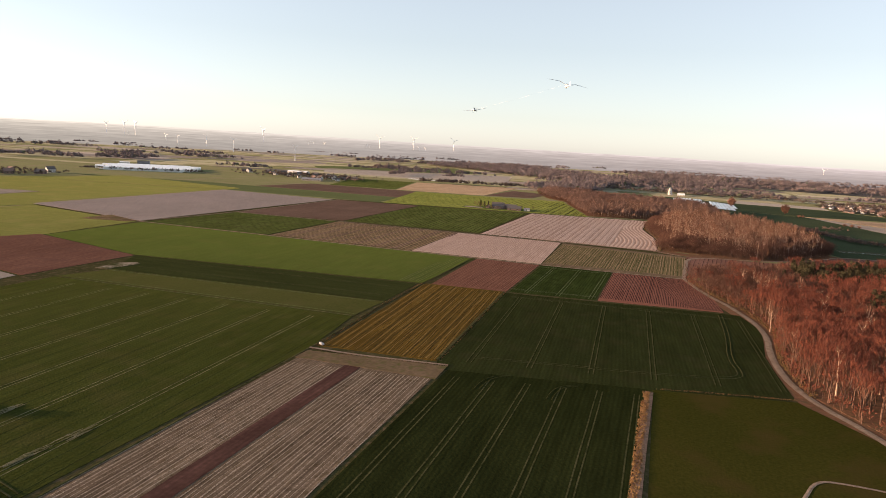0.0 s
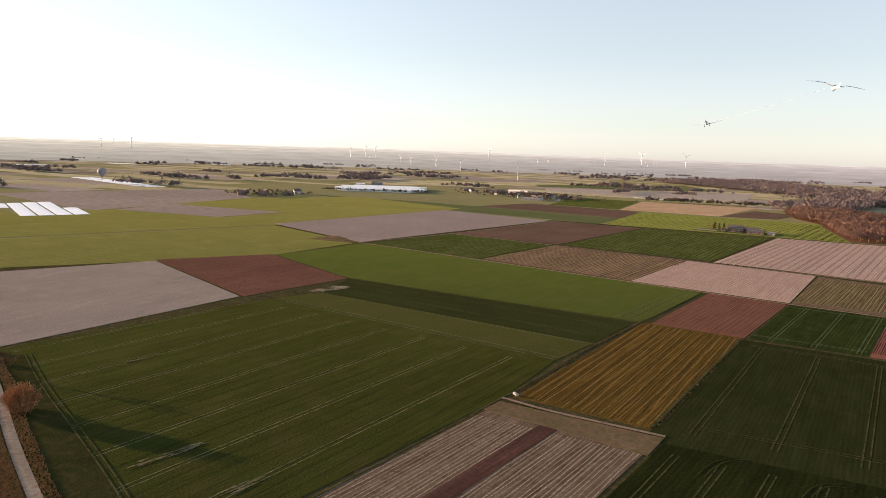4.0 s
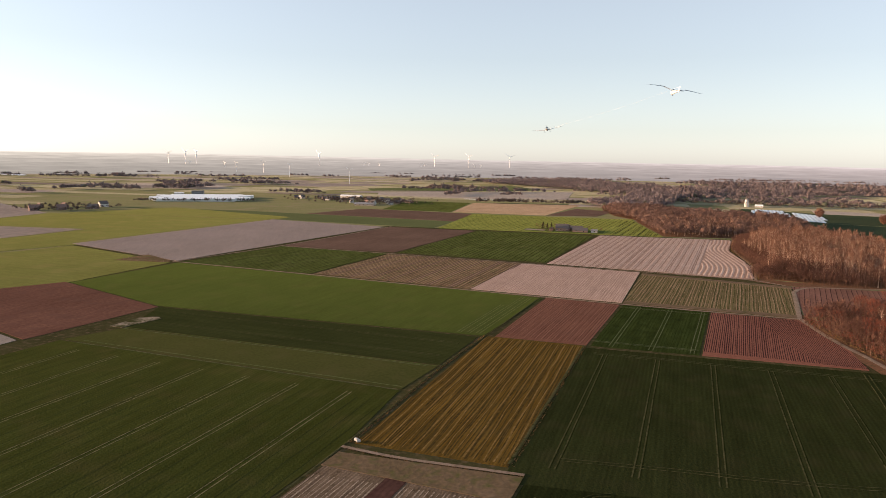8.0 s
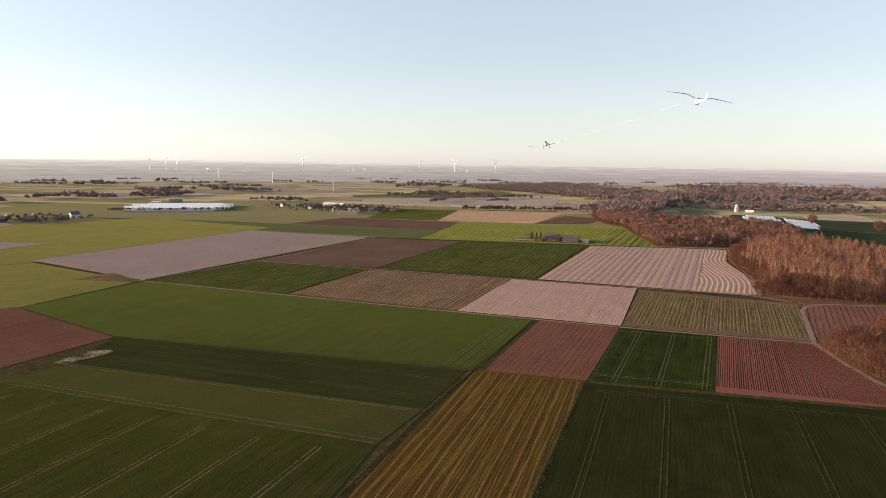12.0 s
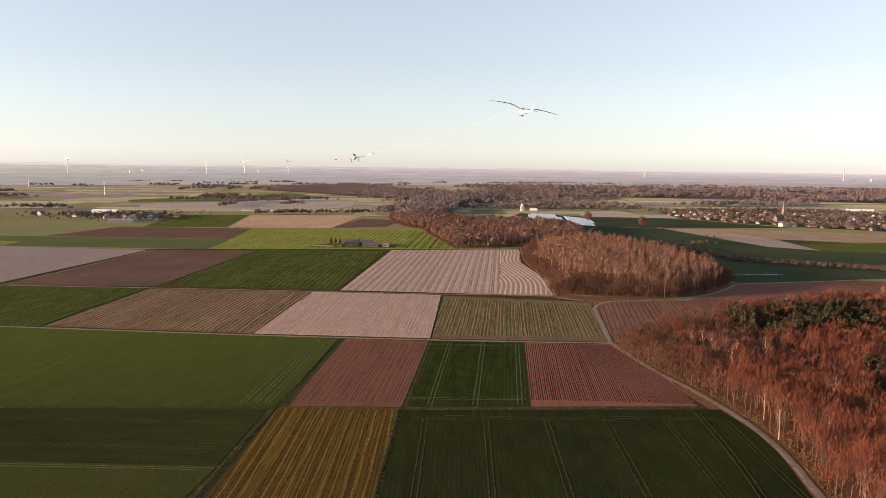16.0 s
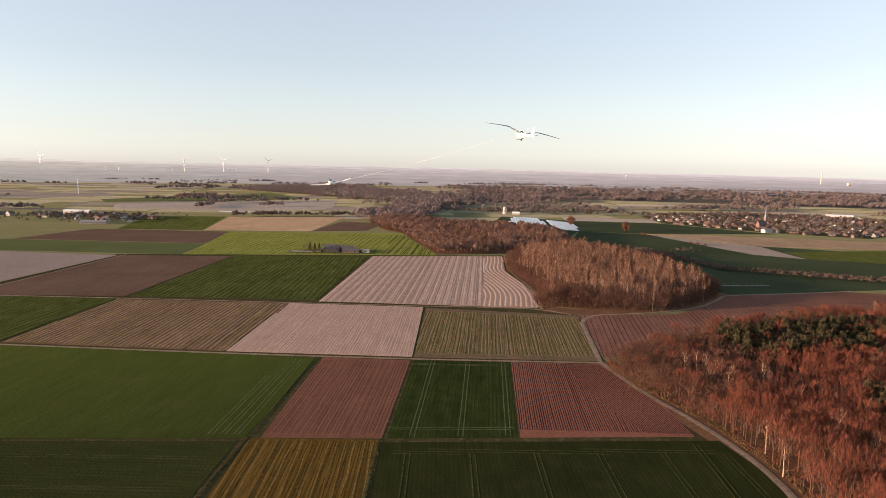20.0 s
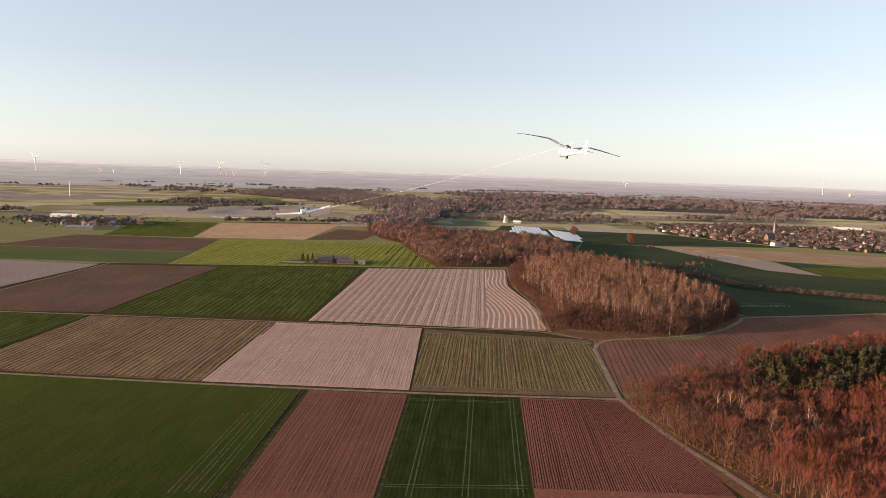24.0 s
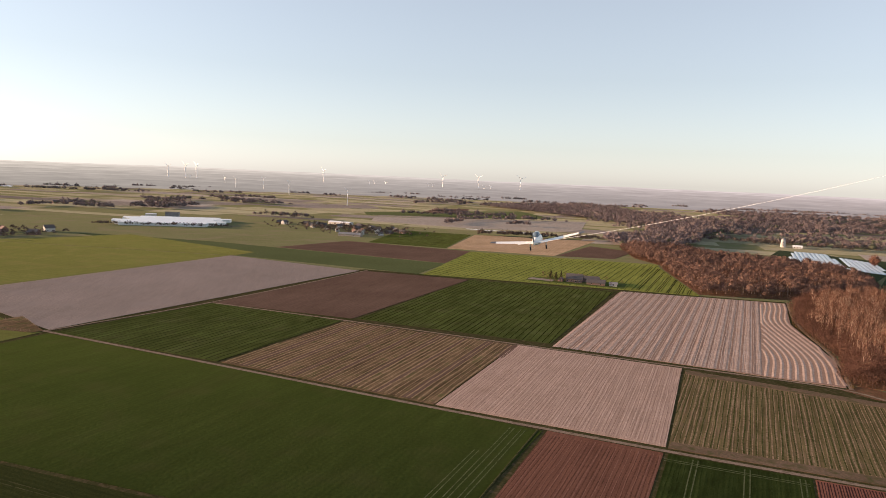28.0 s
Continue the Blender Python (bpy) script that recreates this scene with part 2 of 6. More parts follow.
STUBBLE_WHITE = soil("bleached_stubble", (0.30, 0.235, 0.175), (0.40, 0.315, 0.24), (0.10, 0.072, 0.045), patch=0.5, grain=1.8)
# Dark red carries the furrows' shade; the ribbons themselves lie flat.
RED_LINE = soil("painted_furrow_shade", (0.105, 0.050, 0.033), (0.145, 0.066, 0.043), (0.19, 0.084, 0.056), patch=0.12, grain=1.2)
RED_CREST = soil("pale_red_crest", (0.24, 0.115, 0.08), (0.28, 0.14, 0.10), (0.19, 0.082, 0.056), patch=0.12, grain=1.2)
RUT_GREEN = soil("dark_seed_line", (0.022, 0.032, 0.009), (0.030, 0.042, 0.012), (0.04, 0.055, 0.016), patch=0.12)
TRAM_GREEN = soil("pale_green_wheel_track", (0.10, 0.115, 0.052), (0.14, 0.15, 0.075), (0.045, 0.06, 0.02), patch=0.1, grain=1.2)
ORANGE_PALE = soil("bright_straw_line", (0.19, 0.115, 0.036), (0.25, 0.155, 0.055), (0.13, 0.078, 0.02), patch=0.15)
PINK_BRIGHT = soil("bleached_crumbs", (0.62, 0.44, 0.35), (0.70, 0.51, 0.41), (0.48, 0.33, 0.25), patch=0.12)
PINK_LINE = soil("shallow_groove", (0.33, 0.21, 0.16), (0.38, 0.245, 0.185), (0.46, 0.305, 0.235), patch=0.12)
WEED_ROW = soil("weedy_row", (0.056, 0.062, 0.022), (0.078, 0.080, 0.028), (0.15, 0.118, 0.058), patch=0.12)
OLIVE = soil("green_brown_stubble", (0.165, 0.122, 0.058), (0.20, 0.143, 0.070), (0.215, 0.145, 0.085), patch=0.02, rows=(-4, 1.2), rowmix=0.4, rowcol=(0.088, 0.086, 0.032), bump=0.6, drill=0.9)
STUBBLE_ROW = soil("dull_stubble_row", (0.31, 0.20, 0.12), (0.38, 0.25, 0.155), (0.12, 0.105, 0.045), patch=0.15)
STRAW = soil("brown_stubble", (0.185, 0.118, 0.068), (0.22, 0.14, 0.082), (0.115, 0.105, 0.042), patch=0.03, rows=(-1.5, 2.0), rowmix=0.5, rowcol=(0.095, 0.07, 0.035), bump=0.6, drill=1.3)
TAN_DULL = soil("dull_tan_soil", (0.38, 0.26, 0.165), (0.43, 0.295, 0.19), rows=(5, 5.0), rowmix=0.2, bump=0.4, drill=0.4)
TAN = soil("tan_soil", (0.52, 0.345, 0.205), (0.58, 0.39, 0.24), rows=(5, 5.0), rowmix=0.2, bump=0.4, drill=0.4)
STRIP = soil("dull_green_strip", (0.056, 0.072, 0.034), (0.07, 0.087, 0.042), patch=0.01, grain=0.4, bump=0.4, fuzz=0.02)
RIDGE_TAN = soil("straw_row", (0.32, 0.215, 0.125), (0.37, 0.25, 0.15), (0.22, 0.155, 0.085), patch=0.08)
HEADLAND = soil("trodden_headland", (0.17, 0.115, 0.075), (0.215, 0.145, 0.095), (0.11, 0.095, 0.045), patch=0.05, grain=1.0, bump=0.6)
REDFIELD = soil("fine_red_tilth", (0.205, 0.103, 0.073), (0.24, 0.122, 0.09), rows=(-8, 3.4), rowmix=0.25, bump=0.5, drill=0.4)
RED_STRIP = soil("dark_red_tilth", (0.085, 0.044, 0.035), (0.11, 0.056, 0.044), rows=(-3, 1.6), rowmix=0.3)
TRACK = soil("dirt_track", (0.27, 0.195, 0.14), (0.33, 0.245, 0.18), (0.20, 0.145, 0.10), patch=0.1, grain=1.5)
ROAD = soil("worn_asphalt", (0.27, 0.215, 0.17), (0.34, 0.28, 0.225), (0.22, 0.165, 0.12), patch=0.12, grain=2.0, bump=0.1)
BARE = soil("bare_earth", (0.27, 0.155, 0.10), (0.33, 0.195, 0.13), (0.16, 0.105, 0.055), patch=0.2, grain=1.4)
LITTER = soil("leaf_litter", (0.17, 0.085, 0.05), (0.22, 0.115, 0.065), (0.12, 0.085, 0.045), patch=0.1)
# Haze over the sunward plain is put into these four paler colours.
MEADOW = soil("haze_brightened_meadow", (0.078, 0.090, 0.029), (0.10, 0.109, 0.036), (0.112, 0.105, 0.044), patch=0.008, grain=0.3, bump=0.3, rows=(90, 9.0), rowmix=0.2, fuzz=0.05, drill=0.4)
FAR_MEADOW = soil("haze_paled_pasture", (0.235, 0.228, 0.150), (0.275, 0.262, 0.172), (0.30, 0.262, 0.195), patch=0.004, grain=0.1, bump=0.2, island=0.22, fuzz=0.045)
FAR_SOIL = soil("haze_paled_soil", (0.40, 0.33, 0.27), (0.46, 0.38, 0.31), patch=0.004, grain=0.1, bump=0.2, island=0.3)
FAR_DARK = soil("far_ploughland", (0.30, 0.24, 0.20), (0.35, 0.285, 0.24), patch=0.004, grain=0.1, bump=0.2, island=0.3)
HEATH = soil("short_brownish_grass", (0.040, 0.040, 0.008), (0.052, 0.048, 0.010), (0.06, 0.045, 0.013), patch=0.012, grain=1.0)
FOIL = plain("white_crop_foil", (0.82, 0.82, 0.84), 0.35, vary=0.05, scale=0.2)
FOIL_BLUE = plain("bluish_tunnel_foil", (0.46, 0.53, 0.57), 0.4, vary=0.12, scale=0.08)
BARK = soil("brown_bark", (0.135, 0.080, 0.059), (0.175, 0.105, 0.079), patch=0.4, grain=3.0, rand=0.2)
BIRCH = soil("birch_bark", (0.52, 0.37, 0.27), (0.60, 0.44, 0.33), (0.24, 0.15, 0.11), patch=0.5, grain=3.0)
TWIG_RED = soil("red_brown_twigs", (0.178, 0.062, 0.041), (0.228, 0.082, 0.053), (0.115, 0.047, 0.036), patch=0.05, grain=0.5, bump=0, island=0.22, rand=0.2)
TWIG_TAN = soil("tan_twigs", (0.185, 0.098, 0.068), (0.27, 0.152, 0.105), (0.12, 0.058, 0.042), patch=0.08, grain=0.5, bump=0, island=0.32, rand=0.15)
TWIG_BROWN = soil("dull_brown_twigs", (0.175, 0.092, 0.064), (0.235, 0.125, 0.085), patch=0.03, grain=0.4, bump=0, island=0.4, rand=0.2)
NEEDLE = soil("pine_needles", (0.060, 0.055, 0.032), (0.082, 0.071, 0.040), patch=0.2, grain=1.0, bump=0, island=0.25)
# Distance haze is put into this paler, greyer twig colour.
FAR_TWIG = soil("hazed_bare_trees", (0.19, 0.15, 0.147), (0.235, 0.186, 0.182), (0.16, 0.134, 0.134), patch=0.006, grain=0.1, bump=0, island=0.15)
# Grey-brown belt twigs, with some distance haze greyed into the colour.
BELT = soil("haze_greyed_twigs", (0.19, 0.117, 0.092), (0.25, 0.157, 0.124), (0.14, 0.088, 0.072), patch=0.03, grain=0.4, bump=0, island=0.2)
OAK = soil("dark_oak_twigs", (0.135, 0.073, 0.054), (0.185, 0.10, 0.073), patch=0.04, grain=0.4, bump=0, island=0.25, rand=0.2)
GARDEN = soil("bare_garden_trees", (0.115, 0.088, 0.075), (0.155, 0.119, 0.10), patch=0.02, grain=0.3, bump=0, island=0.4)
# Evergreen tone lightened the same way to carry distance haze.
FAR_GREEN = soil("hazed_evergreens", (0.13, 0.14, 0.095), (0.17, 0.17, 0.12), patch=0.004, grain=0.1, bump=0, island=0.3)

# ---- building helpers ----
def build(name, verts, faces, material, parent=None, label="", smooth=False):
    me = bpy.data.meshes.new(name)
    me.from_pydata([tuple(v) for v in verts], [], [tuple(f) for f in faces])
    me.materials.append(material)
    if smooth:
        me.polygons.foreach_set("use_smooth", [True] * len(me.polygons))
    me.update()
    ob = new(name, me)
    if parent is not None:
        ob.parent = parent
    if label:
        ob["label"] = label
    return ob


def big_build(name, verts, tris, material, parent=None):
    """A large triangle mesh straight from arrays."""
    me = bpy.data.meshes.new(name)
    me.vertices.add(len(verts))
    me.vertices.foreach_set("co", np.asarray(verts, np.float32).ravel())
    me.loops.add(3 * len(tris))
    me.loops.foreach_set("vertex_index", np.asarray(tris, np.int32).ravel())
    me.polygons.add(len(tris))
    me.polygons.foreach_set("loop_start", np.arange(0, 3 * len(tris), 3, dtype=np.int32))
    me.materials.append(material)
    me.update(calc_edges=True)
    ob = new(name, me)
    if parent is not None:
        ob.parent = parent
    return ob


def box(x0, y0, z0, x1, y1, z1):
    v = [(x, y, z) for z in (z0, z1) for x, y in ((x0, y0), (x1, y0), (x1, y1), (x0, y1))]
    return v, [(3, 2, 1, 0), (4, 5, 6, 7), (0, 1, 5, 4), (1, 2, 6, 5), (2, 3, 7, 6), (3, 0, 4, 7)]


def joined(pieces):
    v, f = [], []
    for pv, pf in pieces:
        o = len(v)
        v += list(pv)
        f += [tuple(i + o for i in q) for q in pf]
    return v, f


def inside(x, y, poly):
    hit = False
    for (xa, ya), (xb, yb) in zip(poly, poly[1:] + poly[:1]):
        if (ya > y) != (yb > y) and x < (xb - xa) * (y - ya) / (yb - ya) + xa:
            hit = not hit
    return hit


def chords(poly, degrees, spacing, inset=0.0, offset=0.5):
    """Parallel lines at that heading (0: along +y) clipped to the outline."""
    c, s = math.cos(radians(degrees)), math.sin(radians(degrees))
    pts = [(c * x + s * y, -s * x + c * y) for x, y in poly]
    u = min(p[0] for p in pts) + spacing * offset
    top, out = max(p[0] for p in pts), []
    while u < top:
        cuts = []
        for (ua, va), (ub, vb) in zip(pts, pts[1:] + pts[:1]):
            if (ua > u) != (ub > u):
                cuts.append(va + (vb - va) * (u - ua) / (ub - ua))
        cuts.sort()
        for a, b in zip(cuts[::2], cuts[1::2]):
            if b - a > 2 * inset + 2:
                out.append([(c * u - s * v, s * u + c * v) for v in (a + inset, b - inset)])
        u += spacing
    return out


rnd = random.Random(5)


def wavy(line, step=14.0, amount=0.15):
    (xa, ya), (xb, yb) = line
    d = math.hypot(xb - xa, yb - ya)
    k = max(1, int(d / step))
    nx, ny = -(yb - ya) / d, (xb - xa) / d
    pts = []
    for i in range(k + 1):
        w = rnd.uniform(-amount, amount)
        pts.append((xa + (xb - xa) * i / k + nx * w, ya + (yb - ya) * i / k + ny * w))
    return pts


def ribbon(pts, width, z, high=0.0):
    """A strip along a line; with a height it is a low ridge."""
    v, f = [], []
    for i, (x, y) in enumerate(pts):
        xa, ya = pts[max(0, i - 1)]
        xb, yb = pts[min(len(pts) - 1, i + 1)]
        d = math.hypot(xb - xa, yb - ya) or 1
        nx, ny = -(yb - ya) / d * width / 2, (xb - xa) / d * width / 2
        v += [(x + nx, y + ny, z), (x, y, z + high), (x - nx, y - ny, z)]
    for i in range(len(pts) - 1):
        a, b = 3 * i, 3 * i + 3
        f += [(a, a + 1, b + 1, b), (a + 1, a + 2, b + 2, b + 1)]
    return v, f


GARDEN_GROUND = soil("gardens_and_yards", (0.075, 0.068, 0.04), (0.105, 0.092, 0.058), (0.05, 0.06, 0.025), patch=0.06)
fields = 0


def field(label, poly, material, z=0.10):
    global fields
    fields += 1
    z += 0.003 * (fields % 30)
    o = len(poly)
    v = [(x, y, z) for x, y in poly] + [(x, y, -0.02) for x, y in poly]
    f = [tuple(range(o))] + [(i, i + o, (i + 1) % o + o, (i + 1) % o) for i in range(o)]
    area = sum(a[0] * b[1] - b[0] * a[1] for a, b in zip(poly, poly[1:] + poly[:1]))
    if area < 0:
        f = [tuple(reversed(q)) for q in f]
    return tagged(build("field_%d" % fields, v, f, material), label, "field", kind="structure")


def rows_on(owner, name, label, poly, degrees, spacing, width, material, z=0.01, high=0.0, inset=1.0, amount=0.12, offset=0.5):
    z += owner.data.vertices[0].co.z
    v, f = joined([ribbon(wavy(l, 14, amount), width * rnd.uniform(0.55, 1.25), z, high) for l in chords(poly, degrees + rnd.uniform(-0.1, 0.1), spacing, inset, offset)])
    return tagged(build(name, v, f, material, owner, label), kind="stuff")


def tramlines(owner, poly, degrees, spacing=24.0, offset=0.5, inset=6.0, material=None):
    pieces, ruts = [], []
    for (xa, ya), (xb, yb) in chords(poly, degrees, spacing, inset, offset):
        d = math.hypot(xb - xa, yb - ya)
        nx, ny = -(yb - ya) / d * 0.95, (xb - xa) / d * 0.95
        for s in (-1, 1):
            path = wavy(((xa + s * nx, ya + s * ny), (xb + s * nx, yb + s * ny)), 18, 0.1)
            pieces.append(ribbon(path, 0.45, owner.data.vertices[0].co.z + 0.02))
            # Flat dark ribbon beside each track paints the shade of its rut.
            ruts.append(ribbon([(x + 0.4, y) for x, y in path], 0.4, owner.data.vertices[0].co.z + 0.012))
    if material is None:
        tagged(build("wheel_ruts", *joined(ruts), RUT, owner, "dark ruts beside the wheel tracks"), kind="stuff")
    v, f = joined(pieces)
    return tagged(build("wheel_tracks", v, f, material or TRAM, owner, "pale wheel tracks in pairs"), kind="stuff")


def track(name, label, pts, width, material, z=0.22, category="track"):
    # rounded by cutting the corners twice
    for _ in range(2):
        out = [pts[0]]
        for a, b in zip(pts, pts[1:]):
            out += [(0.75 * a[0] + 0.25 * b[0], 0.75 * a[1] + 0.25 * b[1]), (0.25 * a[0] + 0.75 * b[0], 0.25 * a[1] + 0.75 * b[1])]
        pts = out + [pts[-1]]
    v, f = ribbon(pts, width, z, 0.05)
    return tagged(build(name, v, f, material), label, category, kind="structure")


# ---- ground ----
gv, gf = [], []
rings = [0, 300, 800, 1600, 2600, 3600, 4600, 6500]
for r in rings[1:]:
    gv += [(60 + r * math.cos(a * math.pi / 36), -250 + r * math.sin(a * math.pi / 36), 0) for a in range(72)]
gv.append((60, -250, 0))
gf += [(len(gv) - 1, a, (a + 1) % 72) for a in range(72)]
for k in range(len(rings) - 2):
    gf += [(72 * k + a, 72 * (k + 1) + a, 72 * (k + 1) + (a + 1) % 72, 72 * k + (a + 1) % 72) for a in range(72)]
tagged(build("ground", gv, gf, OPEN), "flat grassy farmland reaching to the horizon", "ground", kind="structure")

# ---- fields, near to far ----
def quad(*xy):
    return [(xy[i], xy[i + 1]) for i in range(0, len(xy), 2)]


f = field("rough grass margins between the fields", quad(-330, -228, -205, -243, -40, -302, -20, -560, 225, -560, 215, -240, 186, -100, 192, -30, 160, 105, 170, 230, 146, 252, 150, 320, 140, 437, 146, 556, -290, 515, -489, 182, -408, -198), MARGIN, 0.0)
P = quad(0, 0, 47, 1, 53.5, 109, 5, 112)
f = field("reddish freshly ploughed field", P, PLOUGH_RED)
rows_on(f, "furrows", "fine furrows with their shade painted dark", P, -3.5, 1.55, 0.42, RED_LINE, inset=5, amount=0.2)
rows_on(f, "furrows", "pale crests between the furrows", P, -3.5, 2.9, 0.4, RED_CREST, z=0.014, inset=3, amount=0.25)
P = quad(49, 1, 100, 4, 107.5, 108, 55.5, 109)
f = field("dark green young wheat field with wheel tracks", P, WHEAT_FRESH)
rows_on(f, "seed_lines", "dark lines between the seed rows", P, -4, 1.6, 0.4, RUT_GREEN, inset=2, amount=0.25)
tramlines(f, P, -4, 19, 0.55, 2.0, TRAM_GREEN)
for x0, y0, x1, y1 in ((50, 10.5, 100, 12), (54, 101, 106, 100.5)):
    for d in (0, 1.9):
        tagged(build("headland_tracks", *ribbon(wavy(((x0, y0 + d), (x1, y1 + d)), 9, 0.15), 0.5, f.data.vertices[0].co.z + 0.03), TRAM_GREEN, f, "wheel tracks across the headland"), kind="stuff")
P_ROWS = quad(101.5, 4, 172, 8, 171, 43, 163, 75, 157, 107, 108.5, 108)
f = field("red field drawn into narrow ridges", P_ROWS, PLOUGH_ROWS)
BEND = quad(138, 107, 140, 69, 144, 42, 148, 26, 154, 11)
EDGE = quad(156, 106, 162, 80, 168, 55, 170, 40, 173, 10)
rows_on(f, "furrows", "straight furrows painted shadow-dark", quad(102, 12) + BEND[::-1] + quad(109, 107), -4, 0.98, 0.42, FURROW, inset=0.3)
pieces = []
for i in range(21):
    q = (i + 0.4) / 21
    pts = [(a[0] + (b[0] - a[0]) * q, a[1] + (b[1] - a[1]) * q) for a, b in zip(BEND, EDGE)]
    for _ in range(2):
        pts = [pts[0]] + [p for a, b in zip(pts, pts[1:]) for p in ((0.75 * a[0] + 0.25 * b[0], 0.75 * a[1] + 0.25 * b[1]), (0.25 * a[0] + 0.75 * b[0], 0.25 * a[1] + 0.75 * b[1]))] + [pts[-1]]
    pieces.append(ribbon(pts, 0.42, f.data.vertices[0].co.z + 0.012))
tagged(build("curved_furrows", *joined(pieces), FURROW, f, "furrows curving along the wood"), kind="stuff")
P = quad(-3.5, -1, 46, -0.5, 44, -147, -6.5, -148)
f = field("ochre stubble field with dark drill lines", P, ORANGE)
rows_on(f, "drill_lines", "dark drill lines", P, 0.8, 1.45, 0.5, ORANGE_LINE, inset=2, amount=0.4)
rows_on(f, "drill_lines", "broader bare drill lines", P, 0.8, 6.7, 0.75, ORANGE_LINE, z=0.014, inset=1, amount=0.4)
rows_on(f, "straw_lines", "pale straw lines", P, 0.8, 3.4, 0.5, ORANGE_PALE, z=0.018, inset=2, amount=0.45)
P_GR = quad(46.5, -3, 180, 4, 186, -29, 178, -84, 179, -135, 170, -144, 126, -147.5, 44.5, -157)
f = field("dark green wheat field with pairs of wheel tracks", P_GR, WHEAT)
tramlines(f, quad(47, -3, 180, 0, 186, -29, 178, -84, 179, -135, 50, -152), -0.5, 24, 0.45, 8)
rows_on(f, "headland_tracks", "wheel tracks along the headland", quad(50, -9, 176, -4, 176, -9, 50, -14), 90, 2.2, 0.5, TRAM, z=0.03, inset=2)
P = quad(51, -156, 126, -146, 118, -262, 104, -545, 30, -545)
f = field("dark green wheat field with curved wheel tracks at its end", P, WHEAT_DARK)
tramlines(f, P, -3, 13, 0.5, 7)
P = quad(128, -146, 179, -138, 201, -174, 214, -300, 222, -545, 108, -545, 121, -290)
f = field("short brownish grass field beside the wood", P, HEATH)
P = quad(-7, -158, 49, -154, 28, -545, -30, -545)
f = field("white stubble field", P, STUBBLE)
rows_on(f, "stubble_rows", "thin white stubble rows", P, -2.5, 1.5, 0.42, STUBBLE_WHITE, inset=14, amount=0.3)
tagged(build("red_strip", *ribbon([(16.5, -164), (13, -230), (-2, -540)], 6.5, 0.20), RED_STRIP, f, "dark red ploughed strip"), kind="")
P = quad(-318, 134, -50, 117, 3, 110, -6, -1, -209, -10, -321, 27)
f = field("bright green winter crop field", P, WHEAT_BRIGHT)
tramlines(f, quad(-14, 112, 0, 110, -7, 0, -22, -1), -3, 5, 0.3, 3, TRAM_GREEN)
P = quad(-207, -12, -8, -4, -10, -58, -187, -58)
f = field("dark green wheat strip", P, WHEAT_STRIP)
tramlines(f, P, 90, 24, 0.6, 5)
P = quad(-187, -60, -10, -60, -13, -94, -197, -89)
f = field("olive green wheat strip", P, WHEAT_OLIVE)
for y in (-61.2, -89.5, -93.5):
    tagged(build("headland_tracks", *ribbon(wavy(((-186, y if y > -70 else y + 2.5), (-14, y - (0 if y > -70 else 2)), ), 11, 0.2), 0.6, f.data.vertices[0].co.z + 0.05), TRAM_GREEN, f, "pale track along the strip's edge"), kind="stuff")
P_LG = quad(-197, -91, -13, -96, -9, -150, -20, -330, -60, -290, -112, -273, -161, -255, -206, -240)
f = field("large dark green wheat field with wheel tracks", P_LG, WHEAT_LEFT)
rows_on(f, "seed_lines", "faint seed lines", P_LG, 0, 6, 0.22, WHEAT, z=0.02, inset=14, amount=0.3, offset=0.1)
tramlines(f, P_LG, 0, 24, 0.3, 9, TRAM_PALE)
P = quad(-366, -54, -326, 27, -208, -12, -214, -97)
f = field("red-brown ploughed field", P, RED_DRY)
P = quad(-408, -198, -362, -57, -216, -99, -210, -241, -327, -225)
f = field("pale grey bare field", P, GREY_PALE)
P = quad(-330, -230, -254, -243, -210, -247, -163, -261, -127, -274, -45, -302, -38, -430, -50, -545, -420, -545)
f = field("dark red-brown field beside the lane", P, REDBROWN)
P = quad(-500, 190, -326, 141, -290, 500, -481, 523)
f = field("large grey dry field", P, GREY_SOIL)
P = quad(-300, 268, -284, 502, -165, 510, -177, 273)
f = field("dark brown ploughed field", P, BROWN)
P = quad(-173, 274, -163, 510, -15, 520, -27, 271)
f = field("green crop field with dark lines", P, WHEAT_MID)
rows_on(f, "drill_lines", "dark drill lines", P, 0.5, 4.6, 0.8, WHEAT_DARK, amount=0.3)
P = quad(-184, 132, -177, 261, -47, 256, -52, 121)
f = field("brown stubble field in strips", P, STRAW)
rows_on(f, "brown_bands", "dark brown tilled bands", P, -1.5, 17, 5.0, BROWN, inset=1, amount=0.3, offset=0.85)
rows_on(f, "stubble_rows", "pale stubble rows", P, -1.5, 3.1, 0.95, RIDGE_TAN, z=0.02, inset=2, amount=0.35)
P = quad(-318, 138, -300, 266, -180, 262, -187, 132)
f = field("green crop field beside the brown stubble", P, WHEAT_MID)
rows_on(f, "drill_lines", "dark drill lines", P, -1.5, 4.6, 0.7, WHEAT_DARK, amount=0.3)
P = quad(-51, 121, -46, 256, 57, 250, 54, 116)
f = field("pale pink bare field", P, PINK)
rows_on(f, "drill_lines", "pale drill lines", P, -1.5, 2.3, 0.55, PINK_RIDGE, inset=2, amount=0.3)
rows_on(f, "drill_lines", "shallow darker grooves", P, -1.5, 1.75, 0.42, PINK_LINE, z=0.014, inset=3, amount=0.3)
P = quad(55, 115, 157, 113, 168, 228, 59, 247)
f = field("green-brown stubble field in rows", P, OLIVE)
rows_on(f, "stubble_rows", "brown stubble rows", P, -4, 1.9, 0.55, STUBBLE_ROW, inset=6, amount=0.3)
